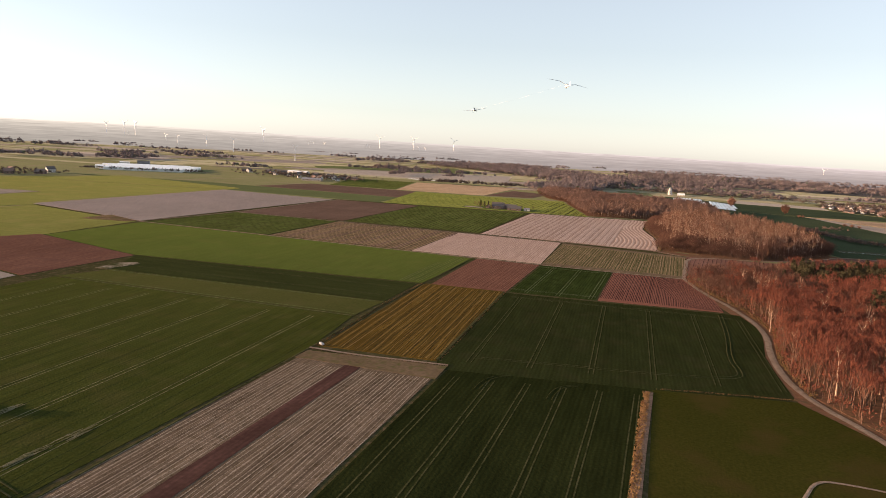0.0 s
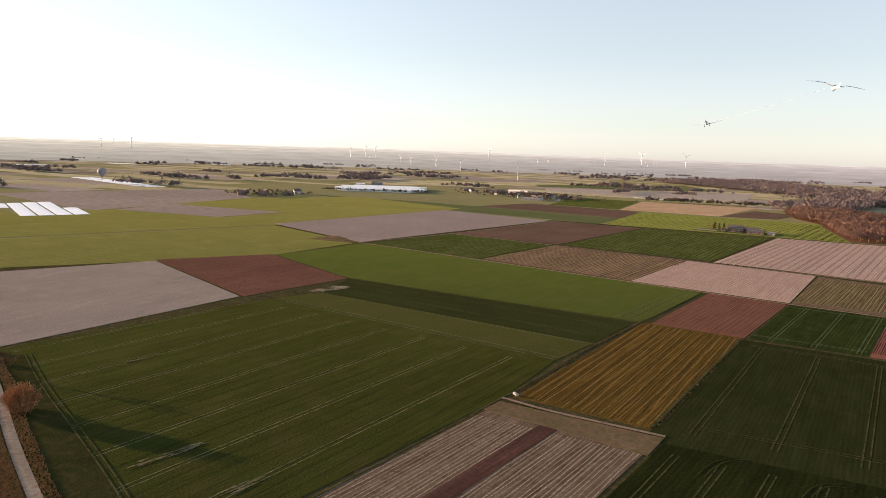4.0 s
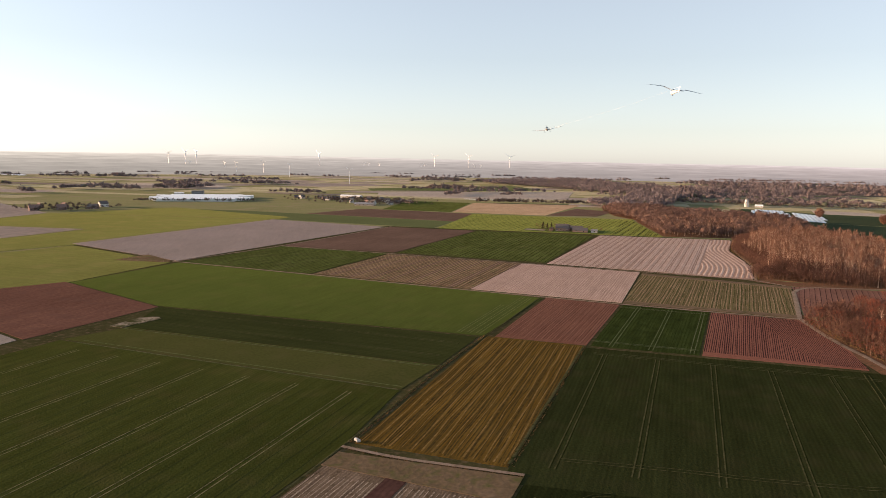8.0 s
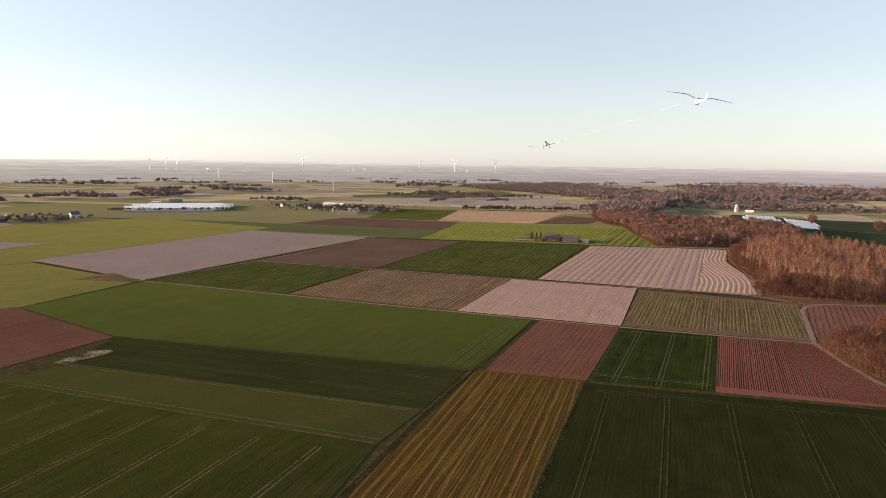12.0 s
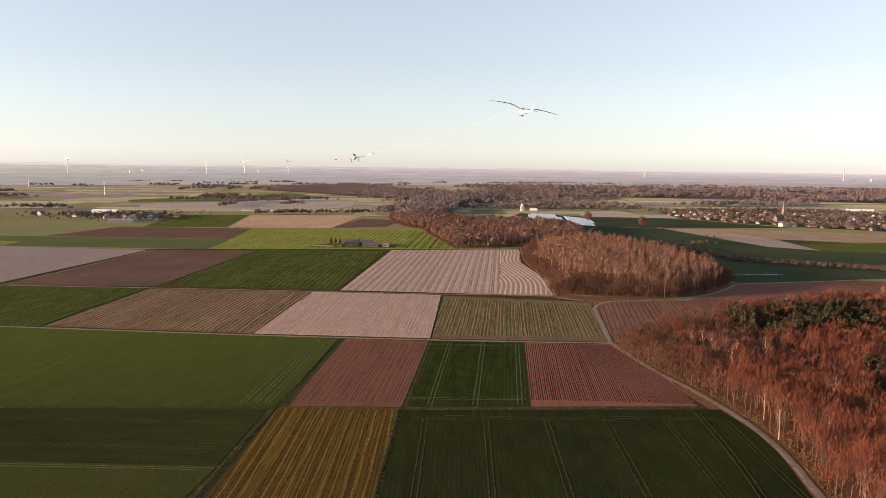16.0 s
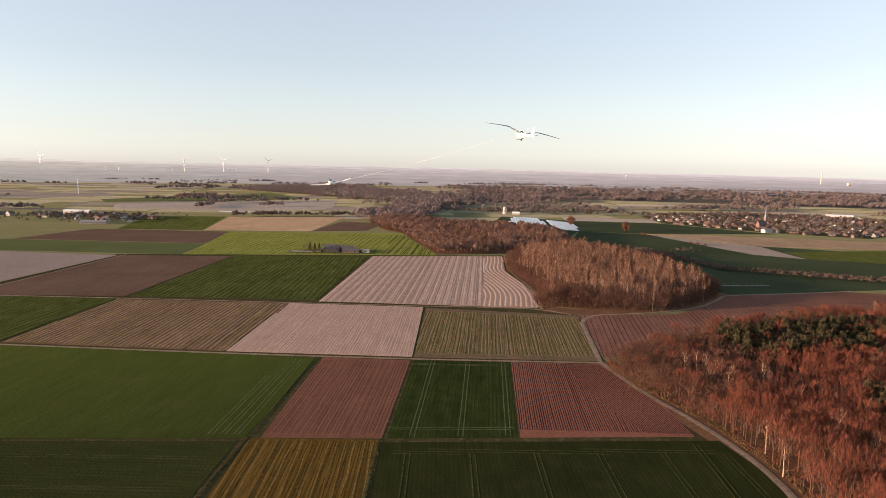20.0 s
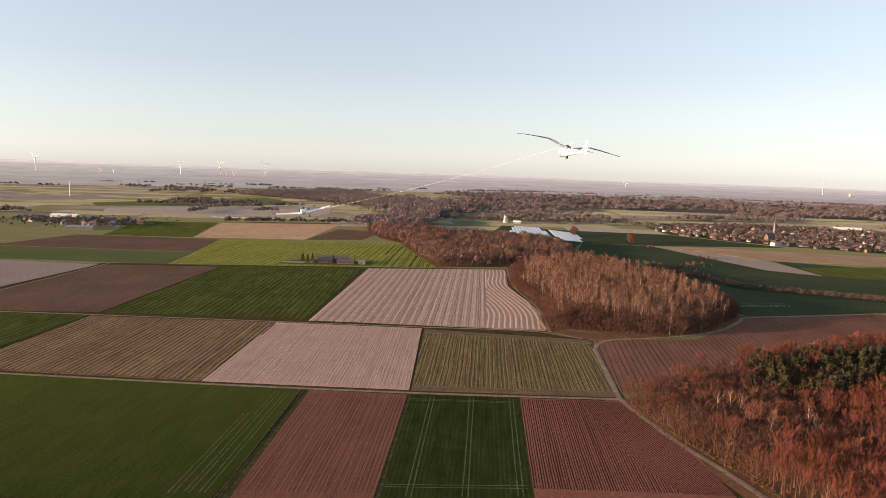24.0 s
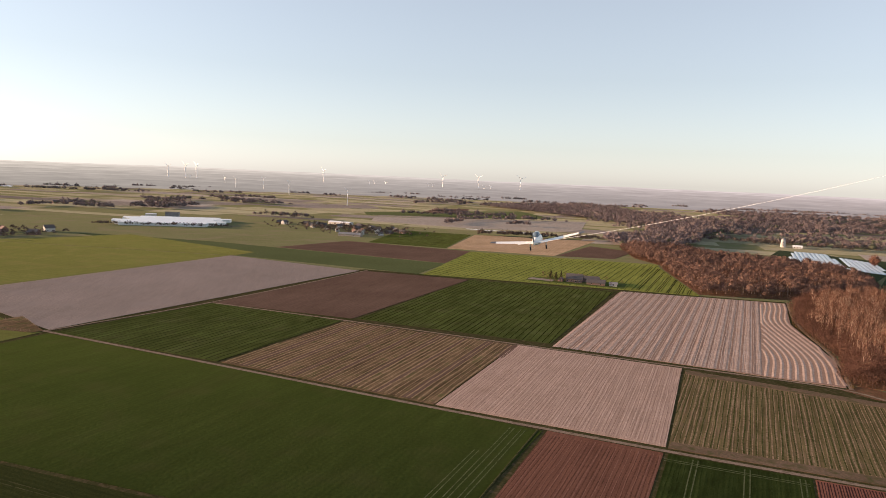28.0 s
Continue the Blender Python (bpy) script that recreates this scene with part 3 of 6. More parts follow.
rows_on(f, "weed_rows", "green weeds between the stubble rows", P, -4, 2.5, 0.6, WEED_ROW, z=0.014, inset=9, amount=0.3)
field("brown headland of the green-brown stubble", quad(55, 115, 157, 113, 158, 121, 56, 123), HEADLAND, 0.2)
field("brown headland of the green-brown stubble", quad(59, 238, 168, 220, 168, 229, 59, 247), HEADLAND, 0.2)
P_K = quad(-24, 266, -9, 530, 143, 550, 136, 437, 149, 319, 144, 253)
f = field("pink field with pale ridges", P_K, PINK_GROOVE)
P = quad(-23, 262, -8, 530, 120, 546, 100, 257)
rows_on(f, "ridges", "pale straight ridges", P, -3.7, 6.4, 4.3, PINK_RIDGE, high=0.12, inset=1.5)
rows_on(f, "ridges", "thin pale lines along the ridges", P, -3.7, 1.6, 0.4, PINK_BRIGHT, z=0.14, inset=1.5, amount=0.25)
rows_on(f, "grooves", "thin darker lines along the ridges", P, -3.7, 2.15, 0.35, PINK_LINE, z=0.145, inset=1.5, amount=0.25)
pieces = []
for i in range(11):
    pts = []
    for k in range(41):
        y = 257 + 7.2 * k
        x = 142 + 7 * math.exp(-((y - 312) / 52) ** 2) - 8 * math.exp(-((y - 445) / 55) ** 2) - 4.1 * i
        if x > 102 + 0.0685 * (y - 257) and inside(x, y, P_K):
            pts.append((x, y))
    if len(pts) > 2:
        pieces.append(ribbon(pts, 2.3, f.data.vertices[0].co.z + 0.01, 0.12))
tagged(build("curved_ridges", *joined(pieces), PINK_RIDGE, f, "ridges bending along the wood"), kind="stuff")
P = quad(-221, 519, -251, 776, 11, 798, 17, 756, 66, 548)
f = field("yellow-green crop field round the farm", P, WHEAT_YELLOW)
rows_on(f, "drill_lines", "dark green drill lines", quad(-221, 522, -251, 774, 11, 795, 17, 756, 66, 550), -3, 7, 1.1, WHEAT_MID, inset=3, amount=0.4)
tramlines(f, quad(5, 540, -6, 780, 17, 756, 66, 548), -3, 10, 0.3, 3)
P = quad(-295, 795, -337, 1060, -117, 1110, -133, 808)
f = field("tan bare field", P, TAN)
P = quad(-131, 808, -110, 1000, -34, 958, -50, 830)
f = field("dark brown field by the wood", P, BROWN)
P = quad(-830, 600, -760, 622, -600, 640, -232, 623, -227, 518, -480, 528, -620, 552)
f = field("dark green strip field", P, STRIP)
P = quad(-494, 639, -462, 787, -252, 779, -235, 626)
f = field("brown strip field", P, BROWN)
P = quad(-428, 792, -482, 1045, -343, 1060, -298, 797)
f = field("green meadow by the village", P, WHEAT_MID)
P = quad(169, 231, 245, 240, 300, 300, 318, 318, 432, 346, 520, 330, 480, 241, 364, 235, 162, 119)
f = field("red-brown field between the woods", P, REDFIELD)
rows_on(f, "furrows", "fine furrows", P, -8, 3.4, 0.4, FURROW, inset=2)
P = quad(263, 742, 300, 880, 398, 860, 500, 720, 651, 640, 560, 380, 432, 350, 318, 323, 250, 560)
f = field("shaded dark green valley meadow", P, WHEAT_COOL)
P = quad(407, 854, 451, 673, 468, 609, 517, 572, 520, 700, 470, 760)
f = field("pale bare field on the slope", P, GREY_PALE, 0.16)
P = quad(410, 858, 488, 861, 800, 780, 690, 685, 525, 702, 474, 768)
f = field("tan field below the village", P, TAN_DULL, 0.16)
P = quad(525, 640, 690, 680, 640, 520, 522, 572)
f = field("green field below the village", P, WHEAT_MID, 0.16)
P = quad(-574, -137, -490, 150, -489, 180, -324, 134, -322, 12, -432, -189)
f = field("bright green meadow", P, MEADOW)
P = quad(-760, -80, -830, 450, -470, 522, -489, 184, -582, -130)
f = field("bright green crop field", P, MEADOW)
P = quad(-824, 455, -759, 640, -480, 570, -478, 524)
f = field("green crop field by the farms", P, MEADOW)
P = quad(-1130, 157, -1077, 561, -840, 452, -765, 120)
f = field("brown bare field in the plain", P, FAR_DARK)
P = quad(-980, 20, -926, 64, -735, 22, -770, -80)
f = field("green field in the plain", P, MEADOW)

field("broad pale pinkish bare field behind the tan field", quad(-640, 1225, -700, 1365, -470, 1560, -230, 1720, -190, 1400, -206, 1290, -394, 1215), FAR_SOIL, 0.17)
field("long green field behind the bare field", quad(-760, 1440, -830, 1560, -511, 2098, -340, 1790, -420, 1640), STRIP, 0.16)
field("brown field on the plain", quad(-709, 1700, -776, 1979, -685, 2067, -595, 1760), BROWN, 0.2)
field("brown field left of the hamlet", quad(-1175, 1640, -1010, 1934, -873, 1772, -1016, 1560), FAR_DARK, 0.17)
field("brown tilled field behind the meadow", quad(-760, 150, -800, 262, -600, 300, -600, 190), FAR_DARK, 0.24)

# ---- tracks and lane ----
track("lane", "worn pale asphalt lane between the fields", quad(-430, -204, -312, -228, -254, -237, -210, -241.5, -163, -255, -116, -272, -89, -281, -63, -289, -36, -297, -22, -312, -32, -430, -42, -545), 3.3, ROAD, z=0.36, category="road")
track("lane_verge", "rough brown grass beside the lane", quad(-430, -205, -312, -229, -254, -238, -210, -243, -163, -257, -116, -274, -89, -283, -63, -291, -38, -299, -25, -316, -35, -430, -45, -545), 14, soil("brown_verge_grass", (0.085, 0.062, 0.03), (0.115, 0.08, 0.04), (0.065, 0.06, 0.024), patch=0.15, grain=1.2, bump=0.6), z=0.04, category="verge")
track("side_lane", "narrow side lane", quad(-208, -242, -211, -262, -218, -300, -230, -380, -240, -540), 2.2, ROAD, category="road")
track("farm_track", "pale dirt track between fields", quad(-330, 137, -184, 127, -50, 116, 54, 111, 110, 110, 158, 110), 2.6, TRACK)
track("farm_track", "pale dirt track between fields", quad(-300, 267, -180, 264, -46, 258, 58, 253, 100, 253, 144, 250, 165, 232), 2.4, TRACK)
track("farm_track", "dirt track along the field corner", quad(158, 112, 163, 160, 169, 230, 220, 240, 268, 262, 300, 300, 312, 320, 360, 328, 440, 350), 3.0, TRACK)
track("wood_track", "sandy track along the edge of the wood", quad(158, 112, 166, 62, 180, 20, 188, -30, 180, -84, 182, -130, 200, -168, 212, -230), 3.0, TRACK)
track("farm_track", "thin grassy track beside the ochre field", quad(1, 112, -4.5, 0, -9, -60, -8, -150, -16, -330), 0.9, TRAM)
track("farm_track", "grassy track", quad(-325, 136, -300, 265, -284, 510), 2.0, TRACK)
track("farm_track", "grassy track", quad(-230, 516, -165, 514, -15, 524, 143, 556), 2.4, GRASS)
track("farm_track", "grassy track edging the pale ridges", quad(146, 250, 152, 320, 139, 437, 146, 556), 2.6, TRACK)
track("farm_track", "worn tracks between ochre stubble and wheat", quad(46, 0, 44, -145), 1.2, TRAM)
for d in (0, 1.9):
    track("headland_track", "wheel tracks turning along the wood", quad(170 - d, 0, 168 - d, -48, 163 - d, -90, 165 - d, -108, 163 - d, -118 + d, 148, -123 + d, 117, -129 + d, 95, -131 + d, 58, -137 + d), 0.35, TRAM)
    for x in (66, 92):
        track("headland_track", "wheel tracks curving onto the headland", quad(x + d - 0.9, -172, x + d - 0.2, -164, x + d + 2.5, -156, x + 9, -152.5 - d), 0.35, TRAM_DIM)
track("field_path", "pale grass path across the wheat", quad(-187, -59, -100, -59.5, -10, -60), 0.7, GRASS)
track("wood_verge", "brown leaf-strewn verge of the wood track", quad(158, 112, 168, 62, 182, 20, 190, -30, 182, -84, 184, -130, 202, -168, 214, -230), 17, LITTER, z=0.04, category="verge")
track("wood_verge", "brown leaf-strewn verge of the birch wood", quad(147, 255, 166, 240, 220, 248, 266, 272, 298, 308, 312, 326), 20, LITTER, z=0.04, category="verge")
P = quad(255, 752, 300, 884, 400, 864, 640, 895, 575, 980, 505, 1080, 330, 1110, 200, 1195, 150, 950)
field("dark green meadow round the foil tunnels", P, WHEAT_COOL, 0.06)
field("pale bare field before the village", quad(322, 1116, 505, 1092, 512, 1180, 330, 1225), FAR_SOIL, 0.06)
VILLAGE = quad(517, 1270, 512, 1085, 582, 990, 649, 916, 766, 842, 900, 960, 1052, 1290, 790, 1440)
field("dark garden ground of the village", VILLAGE, GARDEN_GROUND, 0.1)
field("wooded ground far behind the village", quad(120, 1560, 480, 2060, 1400, 1780, 1560, 1500, 3300, 2300, 2600, 4000, 300, 4200), WOOD_FLOOR, 0.14)
track("bare_strip", "pinkish bare earth strip between fields", quad(126.5, -149, 124.5, -178, 122.5, -205, 119, -262), 3.0, BARE)
track("field_path", "pale trodden path at the grass field's end", quad(152, -245, 160, -225, 164, -216, 169, -205, 176, -203.5, 196, -206), 1.1, TRACK)

# ---- trees ----
def tube(points, radii, sides):
    v, t = [], []
    for p, r in zip(points, radii):
        for s in range(sides):
            a = 2 * math.pi * s / sides
            v.append((p[0] + r * math.cos(a), p[1] + r * math.sin(a), p[2]))
    for i in range(len(points) - 1):
        for s in range(sides):
            a, b, c, d = i * sides + s, i * sides + (s + 1) % sides, (i + 1) * sides + (s + 1) % sides, (i + 1) * sides + s
            t += [(a, b, c), (a, c, d)]
    return v, t


def bare_tree(seed, h, spread, limbs, twigs, thick=0.05, upright=0.8, stem=1.0, low=0.26, light=False, lift=0.0, twig=(0.05, 0.13)):
    """Wood and twigs of a leafless tree, as two triangle meshes."""
    g = random.Random(seed)
    wood, cv, ct = [], [], []
    lean = (g.uniform(-0.06, 0.06), g.uniform(-0.06, 0.06))
    trunk = [(lean[0] * h * q * q + g.gauss(0, 0.004 * h), lean[1] * h * q * q + g.gauss(0, 0.004 * h), h * q * 0.9) for q in (0, 0.2, 0.4, 0.6, 0.8, 1)]
    stems = [r * h * stem for r in (0.017, 0.013, 0.010, 0.0075, 0.005, 0.0015)]
    wood.append(tube(trunk[::2] + trunk[5:], stems[::2] + stems[5:], 3) if light else tube(trunk, stems, 4))

    def blade(a, b, r):
        e = g.uniform(0, 6.28)
        return [(a[0] - r * math.cos(e), a[1] - r * math.sin(e), a[2]), (a[0] + r * math.cos(e), a[1] + r * math.sin(e), a[2]), b], [(0, 1, 2)]

    ends = []
    for i in range(limbs):
        q = low + (0.92 - low) * (i + g.random()) / limbs
        a = i * 2.4 + g.uniform(-0.5, 0.5)
        length = spread * h * (1.1 - 0.65 * q) * g.uniform(0.7, 1.25)
        x, y, z = lean[0] * h * q * q, lean[1] * h * q * q, h * q * 0.9
        rise = length * (upright + g.uniform(-0.2, 0.5))
        mid = (x + 0.5 * length * math.cos(a), y + 0.5 * length * math.sin(a), z + 0.4 * rise)
        end = (x + length * math.cos(a), y + length * math.sin(a), min(z + rise, h * g.uniform(0.9, 1.0)))
        wood.append(blade((x, y, z), end, 0.0055 * h * stem) if light else tube([(x, y, z), end], [0.0068 * h * stem, 0.0014 * h], 3))
        ends.append((mid, end))
        for _ in range(3):
            u = g.uniform(0.2, 0.9)
            root = tuple(mid[k] + (end[k] - mid[k]) * u for k in range(3))
            b = a + g.uniform(-1.5, 1.5)
            reach = length * g.uniform(0.2, 0.45)
            far = (root[0] + reach * math.cos(b), root[1] + reach * math.sin(b), min(root[2] + reach * g.uniform(0.7, 1.8), h * 1.02))
            wood.append(blade(root, far, 0.003 * h * stem))
            ends.append((root, far))
    ends += [(trunk[4], (lean[0] * h, lean[1] * h, h))] * 3
    for i in range(twigs):
        p, q = ends[i % len(ends)]
        u = g.uniform(0.05, 1.0)
        base = [p[k] + (q[k] - p[k]) * u + g.gauss(0, 0.012 * h) for k in range(3)]
        out = [q[0] - p[0] + g.gauss(0, 0.06 * h), q[1] - p[1] + g.gauss(0, 0.06 * h), abs(q[2] - p[2]) + (lift + g.uniform(0.0, 0.12)) * h]
        n = math.sqrt(sum(c * c for c in out)) or 1
        length = h * g.uniform(*twig)
        tip = [base[k] + out[k] / n * length for k in range(3)]
        e = g.uniform(0, 6.28)
        side = (thick * math.cos(e), thick * math.sin(e), 0)
        o = len(cv)
        cv += [tuple(base[k] - side[k] for k in range(3)), tuple(base[k] + side[k] for k in range(3)), tuple(tip)]
        ct.append((o, o + 1, o + 2))
    return joined(wood), (cv, ct)


def coppice(seed, h, wide, stems, twigs, thick):
    """A dense many-stemmed bush: stems fan out of one stool into a rounded head of twigs."""
    g = random.Random(seed)
    wood, cv, ct, ends = [], [], [], []
    for i in range(stems):
        a, q = i * 2.4 + g.uniform(-0.4, 0.4), math.sqrt((i + 0.5) / stems)
        end = (wide * 0.5 * q * math.cos(a), wide * 0.5 * q * math.sin(a), h * (0.95 - 0.4 * q * q) * g.uniform(0.85, 1.05))
        mid = (end[0] * 0.55 + g.gauss(0, 0.1), end[1] * 0.55 + g.gauss(0, 0.1), end[2] * 0.45)
        foot = (0.5 * q * math.cos(a), 0.5 * q * math.sin(a), 0)
        wood.append(tube([foot, mid, end], [0.11, 0.08, 0.02], 3))
        ends.append((mid, end))
    for i in range(twigs):
        p, q = ends[i % stems]
        u = g.uniform(-0.35, 1.0)
        base = [p[k] + (q[k] - p[k]) * u + g.gauss(0, 0.045 * h) for k in range(3)]
        base[2] = max(0.3, base[2])
        tip = [base[0] * 1.06 + g.gauss(0, 0.035 * h), base[1] * 1.06 + g.gauss(0, 0.035 * h), base[2] + h * g.uniform(0.05, 0.13)]
        e, o = g.uniform(0, 6.28), len(cv)
        side = (thick * math.cos(e), thick * math.sin(e), 0)
        cv += [tuple(base[k] - side[k] for k in range(3)), tuple(base[k] + side[k] for k in range(3)), tuple(tip)]
        ct.append((o, o + 1, o + 2))
    return joined(wood), (cv, ct)


def conifer(seed, h, tufts):
    g = random.Random(seed)
    wood = tube([(0, 0, 0), (0, 0, h * 0.5), (0, 0, h)], [0.018 * h, 0.012 * h, 0.002 * h], 5)
    v, t = [], []
    for _ in range(tufts):
        q = g.uniform(0.3, 1.0)
        r = 0.25 * h * (1.15 - q) * math.sqrt(g.random()) * g.uniform(0.7, 1.3) + 0.1
        a = g.uniform(0, 2 * math.pi)
        c = (r * math.cos(a), r * math.sin(a), h * q - 0.12 * r)
        o = len(v)
        for _ in range(3):
            v.append(tuple(c[k] + g.gauss(0, 0.36) for k in range(3)))
        t.append((o, o + 1, o + 2))
    return wood, (v, t)


def tree_thing(name, label, wood, crown, bark, leaf, category="tree"):
    tree = tagged(big_build(name, *wood, bark), label, category)
    big_build("crown", *crown, leaf, tree)
    return tree


def scatter(poly, spacing, seed, keep=1.0):
    g = random.Random(seed)
    xs, ys = [p[0] for p in poly], [p[1] for p in poly]
    out = []
    y = min(ys)
    while y < max(ys):
        x = min(xs)
        while x < max(xs):
            px, py = x + g.uniform(-0.45, 0.45) * spacing, y + g.uniform(-0.45, 0.45) * spacing
            if g.random() < keep and inside(px, py, poly):
                out.append((px, py, g.uniform(0.78, 1.18), g.uniform(0, 6.28)))
            x += spacing
        y += spacing
    return out


def min_dist(x, y, poly):
    """Distance from the outline of an area."""
    best = 1e9
    for (xa, ya), (xb, yb) in zip(poly, poly[1:] + poly[:1]):
        d2 = (xb - xa) ** 2 + (yb - ya) ** 2
        q = max(0, min(1, ((x - xa) * (xb - xa) + (y - ya) * (yb - ya)) / d2))
        best = min(best, math.hypot(x - xa - q * (xb - xa), y - ya - q * (yb - ya)))
    return best


def merged(name, label, spots, kinds, category, seed=1):
    """Many trees as one object: each kind is (triangle mesh, material) pairs; spots are x, y, size, turn, kind."""
    owner = None
    buckets = {}
    for x, y, s, a, kind in spots:
        c, n = math.cos(a) * s, math.sin(a) * s
        for mesh, material in kinds[kind]:
            v = mesh[0]
            w = np.empty_like(v)
            w[:, 0], w[:, 1], w[:, 2] = x + c * v[:, 0] - n * v[:, 1], y + n * v[:, 0] + c * v[:, 1], s * v[:, 2]
            buckets.setdefault(material.name, (material, [], [], [0]))
            _, vs, ts, count = buckets[material.name]
            vs.append(w)
            ts.append(mesh[1] + count[0])
            count[0] += len(v)
    for material, vs, ts, _ in buckets.values():
        ob = big_build(name if owner is None else ("trunks" if material in (BARK, BIRCH) else "crowns"), np.concatenate(vs), np.concatenate(ts), material, owner)
        if owner is None:
            owner = tagged(ob, label, category, kind="stuff")
    return owner


def arrays(mesh):
    return np.array(mesh[0], np.float32), np.array(mesh[1], np.int32)


BEECHES = [bare_tree(10 + i, 14.5, 0.27, 14, 640, 0.034, 2.1, 1.2, lift=0.2, twig=(0.05, 0.115)) for i in range(4)]
BIRCHES = [bare_tree(30 + i, 15.5, 0.16, 9, 210, 0.07, 1.9, 1.35, 0.34) for i in range(4)]
WOOD_BEECHES = [bare_tree(10 + i, 14.5, 0.26, 14, 640, 0.033, 2.2, 1.4, 0.26, True, 0.2, (0.05, 0.115)) for i in range(4)]
WOOD_BIRCHES = [bare_tree(30 + i, 16.5, 0.15, 11, 300, 0.05, 2.0, 1.45, 0.34, True) for i in range(4)]
LIGHT_TREES = [bare_tree(70 + i, 13.5, 0.38, 7, 165, 0.20, 0.8, 1.2, 0.2, True) for i in range(4)]
ROUND_TREES = [bare_tree(200 + i, 11.5, 0.46, 13, 430, 0.085, 0.75, 1.1, 0.06, True) for i in range(4)]
PINES = [conifer(50 + i, 15.5, 620) for i in range(3)]
BUSHES = [bare_tree(110 + i, 6.5, 0.6, 8, 130, 0.16, 0.9, 1.0, 0.04, True) for i in range(3)]
KINDS = {}
for i in range(4):
    KINDS["beech%d" % i] = [(arrays(WOOD_BEECHES[i][1]), TWIG_RED), (arrays(WOOD_BEECHES[i][0]), BARK)]
    KINDS["birch%d" % i] = [(arrays(WOOD_BIRCHES[i][1]), TWIG_TAN), (arrays(WOOD_BIRCHES[i][0]), BIRCH)]
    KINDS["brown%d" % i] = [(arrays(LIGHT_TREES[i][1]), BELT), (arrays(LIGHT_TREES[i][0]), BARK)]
    KINDS["oak%d" % i] = [(arrays(ROUND_TREES[i][1]), OAK), (arrays(ROUND_TREES[i][0]), BARK)]
for i in range(3):
    KINDS["bush%d" % i] = [(arrays(BUSHES[i][1]), OAK), (arrays(BUSHES[i][0]), BARK)]
    KINDS["redbush%d" % i] = [(arrays(BUSHES[i][1]), TWIG_RED), (arrays(BUSHES[i][0]), BARK)]
    KINDS["pine%d" % i] = [(arrays(PINES[i][1]), NEEDLE), (arrays(PINES[i][0]), BARK)]

WOOD_NEAR = quad(158, 100, 170, 62, 184, 24, 192, -30, 184, -84, 186, -128, 204, -166, 216, -240, 300, -240, 300, -40, 330, 60, 400, 215, 330, 205, 250, 165, 200, 138)
WOOD_BIRCH = quad(144, 262, 219, 246, 262, 266, 303, 312, 318, 360, 306, 456, 285, 560, 235, 620, 165, 585, 150, 540, 140, 437, 155, 320)
WOOD_BAND = quad(66, 556, 143, 574, 175, 592, 240, 650, 262, 760, 249, 830, 222, 890, 117, 913, 25, 1029, -60, 1000, -24, 860, 18, 790, 20, 756)
WOOD_FAR = quad(-732, 2330, -298, 1926, -59, 1620, -40, 1300, -110, 1130, -60, 1010, 25, 1040, 60, 1200, 67, 1383, 159, 1800, -200, 2500, -390, 2900)
for poly, label in ((WOOD_NEAR, "leaf litter under the red-brown wood"), (WOOD_BIRCH, "leaf litter under the birch wood"), (WOOD_BAND, "leaf litter under the tree belt")):
    field(label, poly, LITTER, 0.08)

g = random.Random(7)
PINE_A, PINE_B = quad(225, 96, 253, 92, 301, 90, 322, 129, 360, 180, 289, 168, 237, 143), quad(240, -10, 290, 0, 290, 55, 252, 35)
near_things, near_rest = [], []
for x, y, s, a in scatter(WOOD_NEAR, 5.0, 3):
    if x > max(85 + 0.70 * (y + 272), 130 + 0.40 * (y + 408)):
        continue
    if inside(x + g.gauss(0, 4), y + g.gauss(0, 4), PINE_A) and g.random() < 0.88 or (inside(x, y, PINE_B) and g.random() < 0.7):
        kind = "pine%d" % g.randrange(3)
    elif y > 28 + g.gauss(0, 6) and x < 240 + g.gauss(0, 8) and g.random() < 0.85:
        kind = "oak%d" % g.randrange(4)
    elif g.random() < 0.03:
        kind = "birch%d" % g.randrange(4)
    else:
        kind = "beech%d" % g.randrange(4)
    edge = not inside(x - 9, y, WOOD_NEAR) or not inside(x, y + 9, WOOD_NEAR)
    (near_things if edge and len(near_things) < 150 and y > -120 else near_rest).append((x, y, s, a, kind))
merged("beech_wood", "dense red-brown leafless beech wood with a few pines", near_rest, KINDS, "woodland")
birch_things, birch_rest = [], []
for x, y, s, a in scatter(WOOD_BIRCH, 5.6, 4):
    rim = min_dist(x, y, WOOD_BIRCH)
    tall = s * min(1.12, (0.95 if x > 225 else 0.72) + rim * 0.016)
    share = 0.95 if rim < 9 else 0.6 if rim < 18 else 0.3
    if y < 326 - 0.8 * (x - 145) + g.gauss(0, 10):  # oaks at the front corner
        share = 0.95
    kind = ("oak%d" if g.random() < share else "birch%d") % g.randrange(4)
    front = rim < 9 and y < 420
    (birch_things if front and len(birch_things) < 110 else birch_rest).append((x, y, tall, a, kind))
for x, y, s, a in scatter(WOOD_BIRCH, 4.4, 44, 0.9):
    rim = min_dist(x, y, WOOD_BIRCH)
    if (rim < 7 or y < 312 - 0.8 * (x - 145)) and y < 440:
        birch_rest.append((x, y, s * (0.62 + rim * 0.014), a, "oak%d" % g.randrange(4)))
merged("birch_wood", "sunlit tan birch wood without leaves", birch_rest, KINDS, "woodland")
under = []
